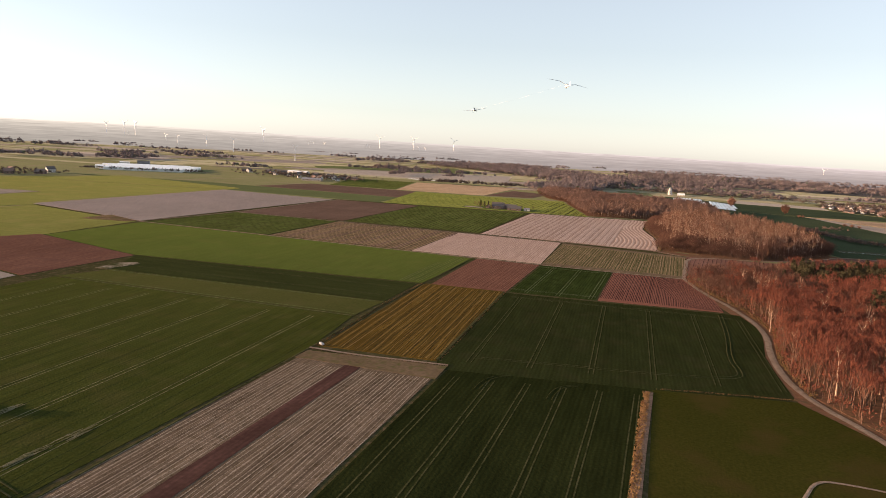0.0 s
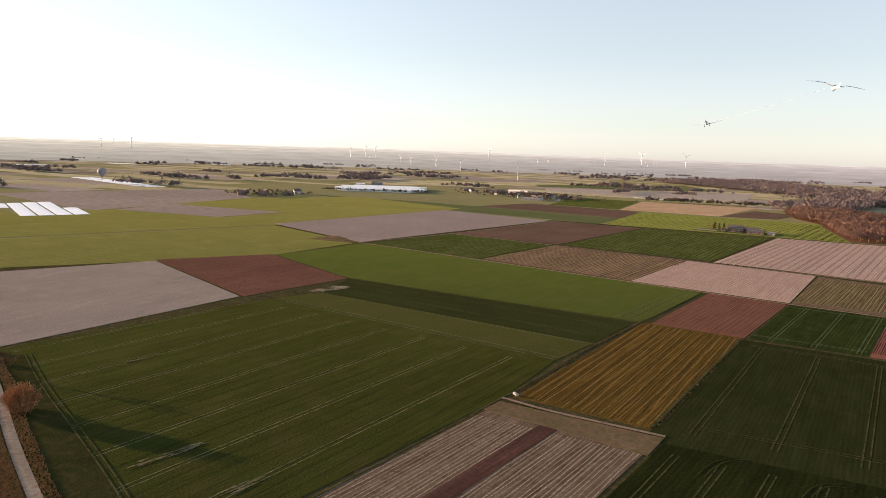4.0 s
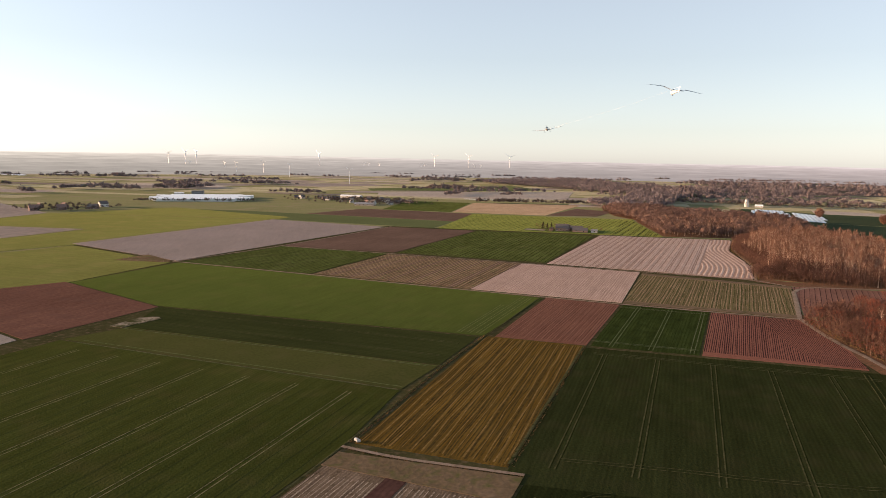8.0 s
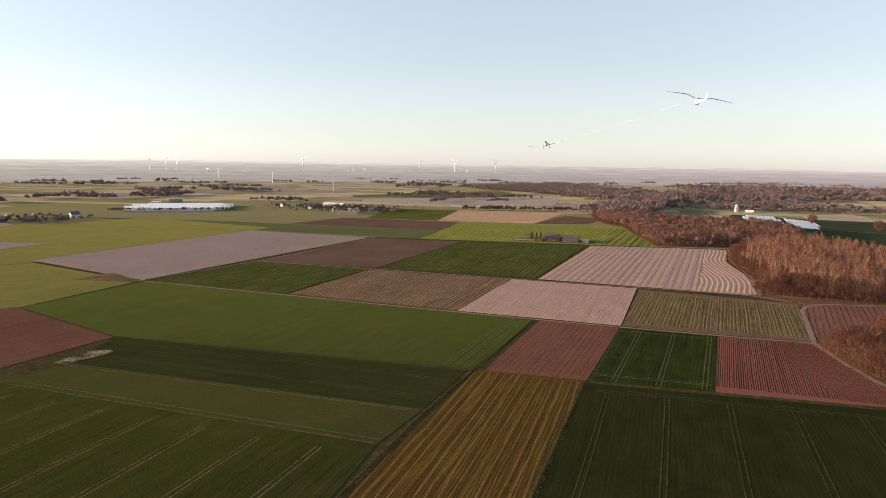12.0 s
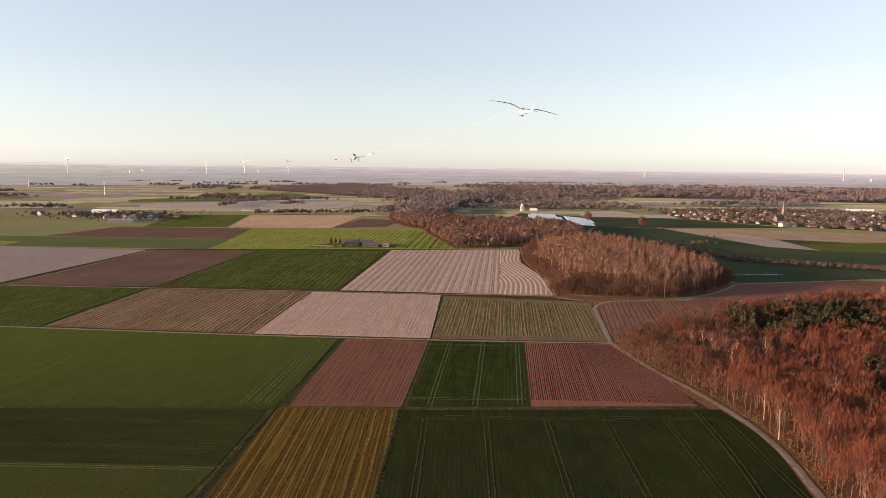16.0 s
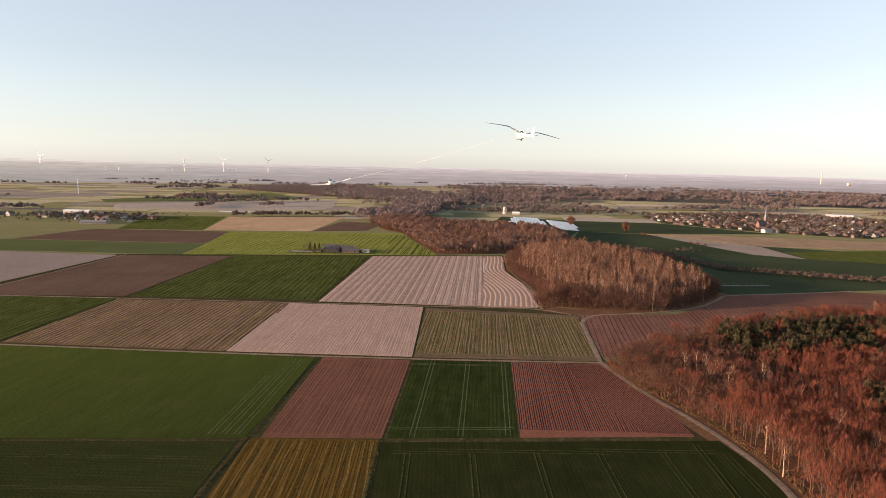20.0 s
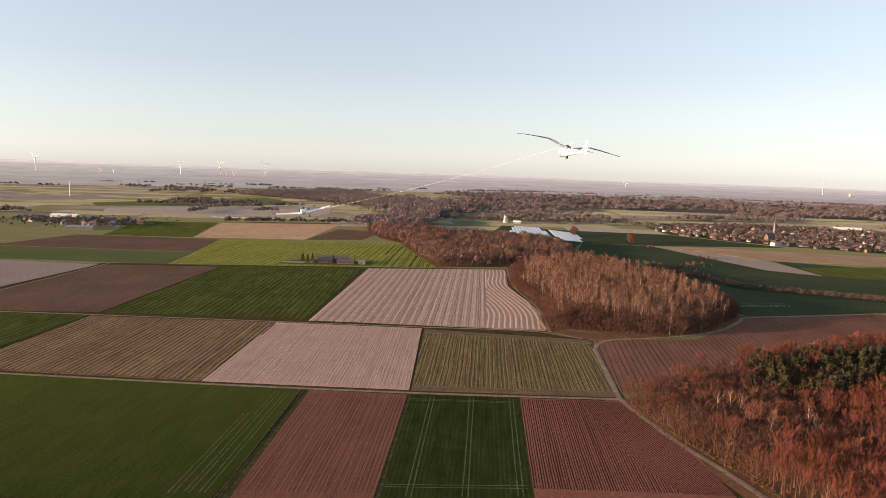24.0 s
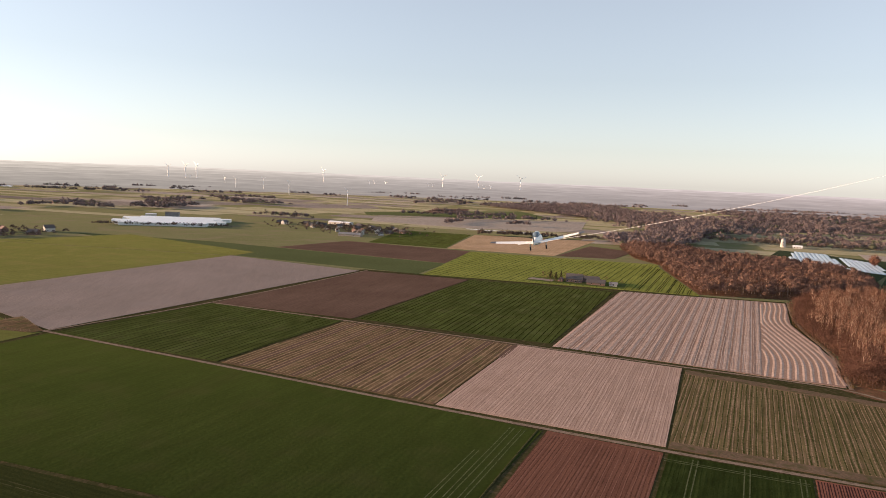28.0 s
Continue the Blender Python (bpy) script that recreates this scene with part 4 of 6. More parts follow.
for poly, share in ((WOOD_NEAR, 0.8), (WOOD_BIRCH, 0.95), (WOOD_BAND, 0.8)):
    for (xa, ya), (xb, yb) in zip(poly, poly[1:] + poly[:1]):
        d = math.dist((xa, ya), (xb, yb))
        for i in range(int(d / 3.2)):
            if g.random() < share and xa < 330:
                q = (i + g.random()) / int(d / 3.2)
                x, y = xa + (xb - xa) * q + g.uniform(-2, 2), ya + (yb - ya) * q + g.uniform(-2, 2)
                under.append((x, y, g.uniform(0.4, 0.95) * (1.4 if poly is WOOD_BIRCH else 1.0), g.uniform(0, 6.28), ("redbush%d" if poly is WOOD_NEAR else "bush%d") % g.randrange(3)))
for x, y, s, a in scatter(WOOD_NEAR, 9, 12, 0.8):
    if x < max(75 + 0.70 * (y + 272), 120 + 0.40 * (y + 408)) and y > -220:
        under.append((x, y, g.uniform(0.5, 1.0), a, "redbush%d" % g.randrange(3)))
merged("undergrowth", "brown shrubs along the edges of the woods", under, KINDS, "shrubs")
for x, y in ((199, 79), (201, 75), (203, 67), (205, 64), (198, 58), (207, 57), (201, 47), (221, 51)):
    key = "birch%d" % g.randrange(4)
    near_things.append((x, y, g.uniform(0.95, 1.15), g.uniform(0, 6.28), key))
for x, y in ((158, 76), (161, 62), (165, 55), (168, 48), (178, 34), (184, 33), (182, 19), (172, 66)):  # spreading oaks along the track
    near_things.append((x, y, g.uniform(0.8, 1.0), g.uniform(0, 6.28), "oak%d" % g.randrange(4)))
for x, y, size in ((190, -27, 0.9), (154, 437, 0.85)):  # pale trees standing out at the wood edges
    near_things.append((x, y, size, x, "birch%d" % g.randrange(4)))
birch_things.append((233, 239, 1.1, 2.0, "oak1"))
PROTO = {}
for kind, meshes in (("beech", BEECHES), ("birch", BIRCHES), ("pine", PINES), ("oak", ROUND_TREES)):
    for i, (wood, crown) in enumerate(meshes):
        leaf, bark = {"beech": (TWIG_RED, BARK), "birch": (TWIG_TAN, BIRCH), "pine": (NEEDLE, BARK), "oak": (OAK, BARK)}[kind]
        PROTO[kind + str(i)] = (kind, wood, crown, bark, leaf)
FIRST = {}
for spots, group in ((near_things, "trees along the edge of the near wood"), (birch_things, "trees along the edge of the birch wood")):
    for x, y, s, a, key in spots:
        m = Matrix.LocRotScale((x, y, 0), Euler((0, 0, a)), (s, s, s))
        if key not in FIRST:
            kind, wood, crown, bark, leaf = PROTO[key]
            label = {"beech": "leafless red-brown beech with a grey-brown trunk", "birch": "leafless birch with a pale trunk", "pine": "dark green pine at the edge of the wood", "oak": "leafless dull brown oak at the edge of the wood"}[kind]
            FIRST[key] = tree_thing(kind + "_tree", label, wood, crown, bark, leaf)
            FIRST[key]["group"] = group
            FIRST[key].matrix_basis = m
        else:
            o = copy_thing(FIRST[key], pose(0, 0, 0))
            o.matrix_basis = m
            o["group"] = group

# distant woods and hedges: rounded bare crowns built of loose twig tufts
def dome(seed, w, h, n, size, foot=0.22):
    """An uneven rounded crown over a short stem: tufts on lumpy shells, most lying along the surface, some sticking out."""
    g = random.Random(seed)
    v, t = [], []
    lumps = [(g.uniform(0, 6.28), g.uniform(0.1, 1.0), g.uniform(0.72, 1.18)) for _ in range(7)]
    for i in range(n):
        a, u = g.uniform(0, 6.28), g.uniform(-0.35, 1.0)
        near = max(lumps, key=lambda l: math.cos(a - l[0]) * math.sqrt(max(0, 1 - l[1] ** 2)) * math.sqrt(1 - u * u) + u * l[1])
        r = near[2] * g.uniform(0.86, 1.04) * (1 if g.random() < 0.8 else g.uniform(0.3, 0.8))
        ring = math.sqrt(1 - u * u)
        d = Vector((ring * math.cos(a), ring * math.sin(a), u))
        c = Vector((w * r * d.x, w * r * d.y, h * (foot + 0.5 * (1 - foot)) + 0.5 * h * (1 - foot) * r * d.z))
        side = Vector((-math.sin(a), math.cos(a), g.gauss(0, 0.5))).normalized()
        up = d.cross(side)
        if g.random() < 0.35:
            up = (d + Vector((0, 0, 0.6)) + Vector((g.gauss(0, 0.3), g.gauss(0, 0.3), 0))).normalized()
        s = size * g.uniform(0.6, 1.4)
        o = len(v)
        v += [tuple(c - side * s * 0.5 - up * s * 0.3), tuple(c + side * s * 0.5 - up * s * 0.3), tuple(c + up * s * 0.8 + side * g.uniform(-0.3, 0.3) * s)]
        t.append((o, o + 1, o + 2))
    return v, t


def dome_tree(seed, w, h, n, size):
    stem = tube([(0, 0, 0), (0, 0, 0.3 * h), (0, 0, 0.6 * h)], [0.022 * h, 0.016 * h, 0.006 * h], 3)
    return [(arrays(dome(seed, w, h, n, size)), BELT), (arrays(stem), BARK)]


for i in range(5):
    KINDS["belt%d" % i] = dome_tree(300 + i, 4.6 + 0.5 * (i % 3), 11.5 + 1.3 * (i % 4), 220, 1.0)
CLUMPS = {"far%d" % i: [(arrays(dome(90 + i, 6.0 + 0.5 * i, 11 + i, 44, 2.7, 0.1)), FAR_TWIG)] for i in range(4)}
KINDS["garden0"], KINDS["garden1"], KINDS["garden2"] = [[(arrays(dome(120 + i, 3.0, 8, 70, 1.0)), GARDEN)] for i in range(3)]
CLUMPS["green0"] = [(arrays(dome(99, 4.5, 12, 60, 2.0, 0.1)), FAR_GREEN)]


def far_spots(points, spacing_size=(0.7, 1.3)):
    return [(x, y, g.uniform(*spacing_size), g.uniform(0, 6.28), "green0" if g.random() < 0.06 else "far%d" % g.randrange(4)) for x, y in points]


belt = []
for x, y, s, a in scatter(WOOD_BAND, 7.6, 5):
    rim = min_dist(x, y, WOOD_BAND)
    if rim > 14 and 560 < y < 760 and x > 60 and g.random() < 0.6:
        belt.append((x, y, s * 0.9, a, "birch%d" % g.randrange(4)))
    else:
        belt.append((x, y, s * min(1.12, 0.72 + rim * 0.02), a, "belt%d" % g.randrange(5)))
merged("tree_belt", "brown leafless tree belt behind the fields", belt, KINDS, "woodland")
far = [(x, y) for x, y, s, a in scatter(WOOD_FAR, 11, 8, 0.92)]
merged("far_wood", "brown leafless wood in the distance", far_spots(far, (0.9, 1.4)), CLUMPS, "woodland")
pts = []
for _ in range(420):  # hedges and small woods over the plain
    r, b = 1150 + 3300 * g.random() ** 0.8, radians(g.uniform(38, 178))
    cx, cy = 60 + r * math.cos(b), -250 + r * math.sin(b)
    if cx < -200 and g.random() < 0.35:
        continue
    if -1200 < cx < 700 and cy < 1100 or (480 < cx < 1100 and 800 < cy < 1500):
        continue
    d, n = radians(g.choice((4, 8, 172, 95, 20))), g.randrange(10, 34)
    wide = g.uniform(6, 60) if cx > -300 else g.choice((5, 8, 12, 30))
    for _ in range(n):
        u, w = g.uniform(-n * 3, n * 3), g.gauss(0, 0.5) * wide
        pts.append((cx + u * math.cos(d) - w * math.sin(d), cy + u * math.sin(d) + w * math.cos(d)))
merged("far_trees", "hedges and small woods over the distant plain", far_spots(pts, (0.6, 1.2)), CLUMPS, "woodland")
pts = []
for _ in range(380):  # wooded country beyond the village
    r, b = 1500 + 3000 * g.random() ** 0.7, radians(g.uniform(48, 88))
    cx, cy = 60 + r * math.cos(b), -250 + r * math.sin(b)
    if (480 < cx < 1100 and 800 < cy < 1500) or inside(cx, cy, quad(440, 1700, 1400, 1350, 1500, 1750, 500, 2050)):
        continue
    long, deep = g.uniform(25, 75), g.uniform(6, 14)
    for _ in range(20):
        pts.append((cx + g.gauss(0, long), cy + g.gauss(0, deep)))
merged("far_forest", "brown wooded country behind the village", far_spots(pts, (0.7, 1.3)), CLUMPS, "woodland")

# distant quilt of fields
def quilt(material, label, seed, share):
    g = random.Random(seed)
    v, f = [], []
    for i in range(-26, 22):
        for j in range(-2, 32):
            x, y = i * 190 + g.uniform(-60, 60), j * 130 + g.uniform(-30, 30)
            w, h = g.uniform(140, 420), g.uniform(50, 120)
            near = -1150 < x + 200 and x < 760 and y < 1060
            if g.random() > share or near or (x > 200 and y < 1300):
                continue
            o = len(v)
            t = 0.08
            for a, b in ((0, 0), (w, 0), (w, h), (0, h)):
                v.append((x + a - t * b, y + b + t * a, 0.05 + 0.01 * (seed % 5) + 0.001 * ((i * 7 + j * 4) % 9)))
            f.append((o, o + 1, o + 2, o + 3))
    tagged(build("far_fields", v, f, material), label, "field", kind="structure")


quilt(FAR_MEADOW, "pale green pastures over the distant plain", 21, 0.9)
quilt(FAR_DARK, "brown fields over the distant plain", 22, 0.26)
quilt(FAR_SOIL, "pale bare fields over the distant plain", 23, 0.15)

# horizon: hazy tree lines and low ridges far off, brighter and creamier towards the sun
def ridge(name, label, far, left, right, swing, glow, seed):
    m = bpy.data.materials.new("glowing_haze")
    m.use_nodes = True
    n, k = m.node_tree.nodes, m.node_tree.links
    p = n["Principled BSDF"]
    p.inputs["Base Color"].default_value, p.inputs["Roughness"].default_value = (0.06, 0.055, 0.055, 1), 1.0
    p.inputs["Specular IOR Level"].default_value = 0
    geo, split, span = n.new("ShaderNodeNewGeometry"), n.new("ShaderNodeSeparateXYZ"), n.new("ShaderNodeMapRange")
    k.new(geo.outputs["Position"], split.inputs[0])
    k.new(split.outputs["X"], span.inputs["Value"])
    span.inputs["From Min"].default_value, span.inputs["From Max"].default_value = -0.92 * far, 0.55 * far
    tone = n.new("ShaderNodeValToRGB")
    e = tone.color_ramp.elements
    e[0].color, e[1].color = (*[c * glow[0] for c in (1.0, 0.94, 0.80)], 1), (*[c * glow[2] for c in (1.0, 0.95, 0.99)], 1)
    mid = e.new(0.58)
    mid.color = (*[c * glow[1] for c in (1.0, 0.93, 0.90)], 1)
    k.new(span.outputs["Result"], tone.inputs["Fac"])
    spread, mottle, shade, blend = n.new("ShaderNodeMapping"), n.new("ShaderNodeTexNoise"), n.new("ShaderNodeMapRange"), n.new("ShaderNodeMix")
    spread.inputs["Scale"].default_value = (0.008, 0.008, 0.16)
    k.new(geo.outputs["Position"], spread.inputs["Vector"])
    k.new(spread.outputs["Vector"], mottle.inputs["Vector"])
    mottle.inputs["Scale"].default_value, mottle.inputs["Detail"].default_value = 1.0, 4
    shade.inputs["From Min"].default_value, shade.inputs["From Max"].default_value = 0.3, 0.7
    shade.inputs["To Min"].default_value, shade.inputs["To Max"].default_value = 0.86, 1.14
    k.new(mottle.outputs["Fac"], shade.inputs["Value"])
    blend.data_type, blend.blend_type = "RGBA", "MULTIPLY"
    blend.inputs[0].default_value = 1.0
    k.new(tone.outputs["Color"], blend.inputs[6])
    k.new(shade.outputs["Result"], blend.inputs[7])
    # Added strips glow: emission imitates haze, stronger on the sunward side.
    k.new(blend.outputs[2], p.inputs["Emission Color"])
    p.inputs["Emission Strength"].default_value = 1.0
    v, g = [], random.Random(seed)
    ph = [g.uniform(0, 6.28) for _ in range(4)]
    for i in range(961):
        b = radians(20 + i / 4)
        q = min(1, max(0, (b - radians(55)) / radians(75)))
        top = right + (left - right) * q
        z = top + swing * (math.sin(b * 9 + ph[0]) + 0.6 * math.sin(b * 23 + ph[1]) + 0.35 * math.sin(b * 61 + ph[2])) + 0.25 * swing * g.uniform(-1, 1)
        x, y = math.cos(b), math.sin(b)
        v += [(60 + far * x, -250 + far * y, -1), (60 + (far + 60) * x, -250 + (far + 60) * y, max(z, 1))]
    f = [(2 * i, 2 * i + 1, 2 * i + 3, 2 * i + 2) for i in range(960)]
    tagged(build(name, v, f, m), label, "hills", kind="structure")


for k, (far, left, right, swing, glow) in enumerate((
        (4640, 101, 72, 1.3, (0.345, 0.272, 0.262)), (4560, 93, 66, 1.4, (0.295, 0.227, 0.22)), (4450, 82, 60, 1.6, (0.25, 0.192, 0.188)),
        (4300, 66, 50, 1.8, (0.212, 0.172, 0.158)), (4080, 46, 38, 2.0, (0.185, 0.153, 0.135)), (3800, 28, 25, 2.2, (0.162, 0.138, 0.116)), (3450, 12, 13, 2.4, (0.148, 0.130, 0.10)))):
    ridge("backdrop_%d" % (k + 1), "glowing haze strip shaped as a wooded ridge" if k < 3 else "glowing haze strip shaped as a far tree line", far, left, right, swing, glow, k + 1)

# ---- buildings ----
WHITE_WALL = plain("white_render", (0.50, 0.47, 0.43), 0.9, vary=0.1, scale=0.6)
BRICK_WALL = plain("red_brick_wall", (0.19, 0.125, 0.105), 0.95, vary=0.2, scale=0.9)
BEIGE_WALL = plain("beige_render", (0.34, 0.29, 0.24), 0.9, vary=0.12, scale=0.6)
ROOF_RED = plain("red_roof_tiles", (0.155, 0.095, 0.08), 0.85, vary=0.25, scale=0.8)
ROOF_DARK = plain("dark_roof_tiles", (0.085, 0.072, 0.068), 0.7, vary=0.25, scale=0.8)
ROOF_BROWN = plain("brown_roof_tiles", (0.17, 0.105, 0.085), 0.85, vary=0.25, scale=0.8)
ROOF_GREY = plain("grey_fibre_roof", (0.20, 0.195, 0.20), 0.8, vary=0.18, scale=0.4)
GLASS_DARK = plain("dark_window_glass", (0.03, 0.035, 0.04), 0.15, spec=0.6, vary=0.1)
FRAME_WHITE = plain("white_paint", (0.78, 0.78, 0.76), 0.5)
WOOD_DOOR = plain("brown_door", (0.14, 0.08, 0.05), 0.6)
STEEL = plain("painted_steel", (0.80, 0.80, 0.80), 0.4, vary=0.05)
BLACK = plain("black_trim", (0.02, 0.02, 0.025), 0.4)


def house(name, label, w, l, eave, rise, wall, roof, category="house", windows=2, chimney=True, door=True):
    """A gabled house: the long side lies along x."""
    a, b = l / 2, w / 2
    v = [(-a, -b, -0.3), (a, -b, -0.3), (a, b, -0.3), (-a, b, -0.3), (-a, -b, eave), (a, -b, eave), (a, b, eave), (-a, b, eave), (-a, 0, eave + rise), (a, 0, eave + rise)]
    f = [(3, 2, 1, 0), (0, 1, 5, 4), (2, 3, 7, 6), (1, 2, 6, 9, 5), (3, 0, 4, 8, 7), (4, 5, 9, 8), (6, 7, 8, 9)]
    top = new(name)
    tagged(top, label, category)
    build("wall", v, f, wall, top)
    o, t = 0.45, 0.22
    k = rise / b
    rv = []
    for x in (-a - o, a + o):
        rv += [(x, -b - o, eave - k * o + 0.05), (x, 0, eave + rise + 0.05), (x, b + o, eave - k * o + 0.05), (x, -b - o, eave - k * o + 0.05 + t), (x, 0, eave + rise + 0.05 + t), (x, b + o, eave - k * o + 0.05 + t)]
    rf = [(0, 1, 7, 6), (1, 2, 8, 7), (3, 9, 10, 4), (4, 10, 11, 5), (0, 6, 9, 3), (2, 5, 11, 8), (0, 3, 4, 1), (1, 4, 5, 2), (6, 7, 10, 9), (7, 8, 11, 10)]
    build("roof", rv, rf, roof, top)
    if chimney:
        build("chimney", *box(a * 0.4, -0.35, eave + rise * 0.6, a * 0.4 + 0.7, 0.35, eave + rise + 0.9), BRICK_WALL, top)
    for side in (-1, 1):
        for i in range(windows):
            x = -a + (i + 0.5) * l / windows
            y = side * b
            win = build("window", *box(x - 0.65, y - 0.05, 1.0, x + 0.65, y + 0.05, 2.3), GLASS_DARK, top)
            build("frame", *joined([box(x - 0.75, y - 0.08, 0.9, x + 0.75, y + 0.08, 1.0), box(x - 0.75, y - 0.08, 2.3, x + 0.75, y + 0.08, 2.4)]), FRAME_WHITE, win)
    if door:
        build("door", *box(a - 0.05, -0.5, 0, a + 0.06, 0.5, 2.05), WOOD_DOOR, top)
    return top


HOUSES = [
    house("house", "white rendered house with a dark tiled roof", 8.5, 11, 4.6, 3.6, WHITE_WALL, ROOF_DARK),
    house("house", "red brick house with a red tiled roof", 8, 10, 4.2, 3.6, BRICK_WALL, ROOF_RED),
    house("house", "brick house with a brown tiled roof", 9, 12, 3.6, 4.2, BRICK_WALL, ROOF_BROWN, windows=3),
    house("house", "low brick house with a dark roof", 10, 13, 3.0, 3.8, BRICK_WALL, ROOF_DARK, windows=3),
    house("house", "small white house with a brown roof", 7.5, 9, 3.4, 3.6, WHITE_WALL, ROOF_BROWN),
]
USED = [False] * len(HOUSES)


def put_house(i, x, y, turn, group, size=1.0):
    m = Matrix.LocRotScale((x, y, 0), Euler((0, 0, radians(turn))), (size, size, size))
    o = HOUSES[i]
    if USED[i]:
        o = copy_thing(o, pose(0, 0, 0))
    USED[i] = True
    o.matrix_basis = m
    o["group"] = group
    return o


def place(ob, x, y, turn=0, size=1.0):
    ob.matrix_basis = Matrix.LocRotScale((x, y, 0), Euler((0, 0, radians(turn))), (size, size, size))
    return ob


g = random.Random(31)
garden = []
def block_house(w, l, eave, rise, wall, roof):
    a, b = l / 2, w / 2
    v = [(-a, -b, 0), (a, -b, 0), (a, b, 0), (-a, b, 0), (-a, -b, eave), (a, -b, eave), (a, b, eave), (-a, b, eave), (-a, 0, eave + rise), (a, 0, eave + rise)]
    walls = [(0, 1, 5), (0, 5, 4), (2, 3, 7), (2, 7, 6), (1, 2, 6), (1, 6, 9), (1, 9, 5), (3, 0, 4), (3, 4, 8), (3, 8, 7)]
    tiles = [(x * 1.04, y * 1.08, z + 0.12) for x, y, z in v]
    return [(arrays((v, walls)), wall), (arrays((tiles, [(4, 5, 9), (4, 9, 8), (6, 7, 8), (6, 8, 9)])), roof)]


KINDS["home0"], KINDS["home1"], KINDS["home2"] = block_house(8, 11, 3.6, 3.4, BRICK_WALL, ROOF_DARK), block_house(8, 10, 4.2, 3.4, WHITE_WALL, ROOF_DARK), block_house(9, 12, 3.4, 3.8, BRICK_WALL, ROOF_BROWN)
lots = sorted((math.hypot(x - 60, y + 250), x, y) for x, y, s, a in scatter(VILLAGE, 23.5, 41) if math.hypot(x - 661, y - 1000) > 20)
behind = []
for n, (_, x, y) in enumerate(lots):
    turn, size = g.choice((20, 110, 65, 155)) + g.uniform(-12, 12), g.uniform(0.58, 0.85)
    if n < 245:
        put_house(g.choice((0, 0, 1, 2, 3, 3, 3, 4)), x, y, turn, "houses of the village behind the fields", size)
    else:
        behind.append((x, y, size, radians(turn), "home%d" % g.randrange(3)))
    garden += [(x + g.uniform(-14, 14), y + g.uniform(-14, 14)) for _ in range(6)]
merged("village_rear", "dark-roofed houses at the back of the village", behind, KINDS, "houses")
for x, y in ((-690, 1030), (-672, 1046), (-640, 1015), (-618, 1052), (-600, 1010), (-582, 1060), (-566, 1024), (-552, 990), (-548, 1040), (-530, 1010), (-524, 960), (-505, 985), (-500, 1040), (-488, 950), (-478, 1010), (-470, 960), (-455, 985), (-520, 920), (-560, 930), (-600, 960), (-640, 975), (-500, 905), (-465, 915), (-720, 1000), (-742, 1015), (-660, 1000)):
    put_house(g.choice((0, 0, 3, 3, 4, 3)), x, y, g.uniform(0, 180), "houses of the hamlet on the plain", g.uniform(0.75, 1.05))
    garden += [(x + g.uniform(-20, 20), y + g.uniform(-18, 12)) for _ in range(7)]
for x, y in ((117, 1644), (149, 1700), (177, 1653), (160, 1668), (-896, 476), (-870, 505), (-846, 545), (-937, 521), (-912, 548), (-870, 590), (-1479, 1111), (-1460, 1125)):
    put_house(g.choice((0, 4)) if x > 0 else g.choice((0, 2, 3, 3, 2)), x, y, g.uniform(0, 180), "lone farms on the plain", g.uniform(1.0, 1.3))
    garden += [(x + g.uniform(-30, 30), y + g.uniform(-14, 20)) for _ in range(5)]
for i in range(110):
    garden.append((g.uniform(-950, -830), g.uniform(470, 610)))
for i in range(260):
    garden.append((g.gauss(-560, 75), g.gauss(985, 45)))
merged("garden_trees", "bare garden trees among the houses", [(x, y, g.uniform(0.4, 1.0), g.uniform(0, 6.28), "garden%d" % g.randrange(3)) for x, y in garden], KINDS, "tree")
place(house("barn", "long low barn with a grey roof", 14, 40, 3.2, 2.6, BEIGE_WALL, ROOF_GREY, "barn", 5, False), -500, 868, 8)
place(house("barn", "white-walled barn with a flat grey roof", 16, 52, 4.5, 2.0, WHITE_WALL, FRAME_WHITE, "barn", 5, False), -640, 1085, -4)
place(house("village_hall", "large white building at the edge of the village", 10, 16, 5, 2.0, WHITE_WALL, ROOF_GREY, "building", 3, False), 636, 925, 20)
place(house("warehouse", "low white warehouse beyond the village", 18, 55, 5, 2.0, WHITE_WALL, FRAME_WHITE, "warehouse", 4, False), 1010, 1350, -20)

# farm in the yellow-green field
place(house("farmhouse", "dark brick farmhouse with a steep slate roof", 12, 17, 4.0, 5.0, BRICK_WALL, ROOF_DARK, "farmhouse", 4), -62, 566, 2)
place(house("barn", "long brick shed with a dark roof beside the farmhouse", 9, 19, 2.6, 3.2, BRICK_WALL, ROOF_DARK, "barn", 2, False), -38, 560, 3)
place(house("barn", "dark brick cowshed behind the farmhouse", 9, 22, 3.4, 3.0, BRICK_WALL, ROOF_DARK, "barn", 3, False), -48, 576, 3)
place(house("garage", "small outbuilding with a grey roof", 6, 8, 2.6, 1.6, WHITE_WALL, ROOF_GREY, "shed", 1, False), -20, 561, 5)
place(house("garage", "small brick outbuilding by the farm", 5, 7, 2.6, 2.0, BRICK_WALL, ROOF_BROWN, "shed", 1, False), -76, 562, 85)
field("mown farmyard grass", quad(-112, 546, -8, 548, -8, 584, -80, 588, -114, 572), GRASS, 0.17)
field("pale gravel yard of the farm", quad(-112, 558, -84, 554, -84, 566, -110, 570), GREY_PALE, 0.30)
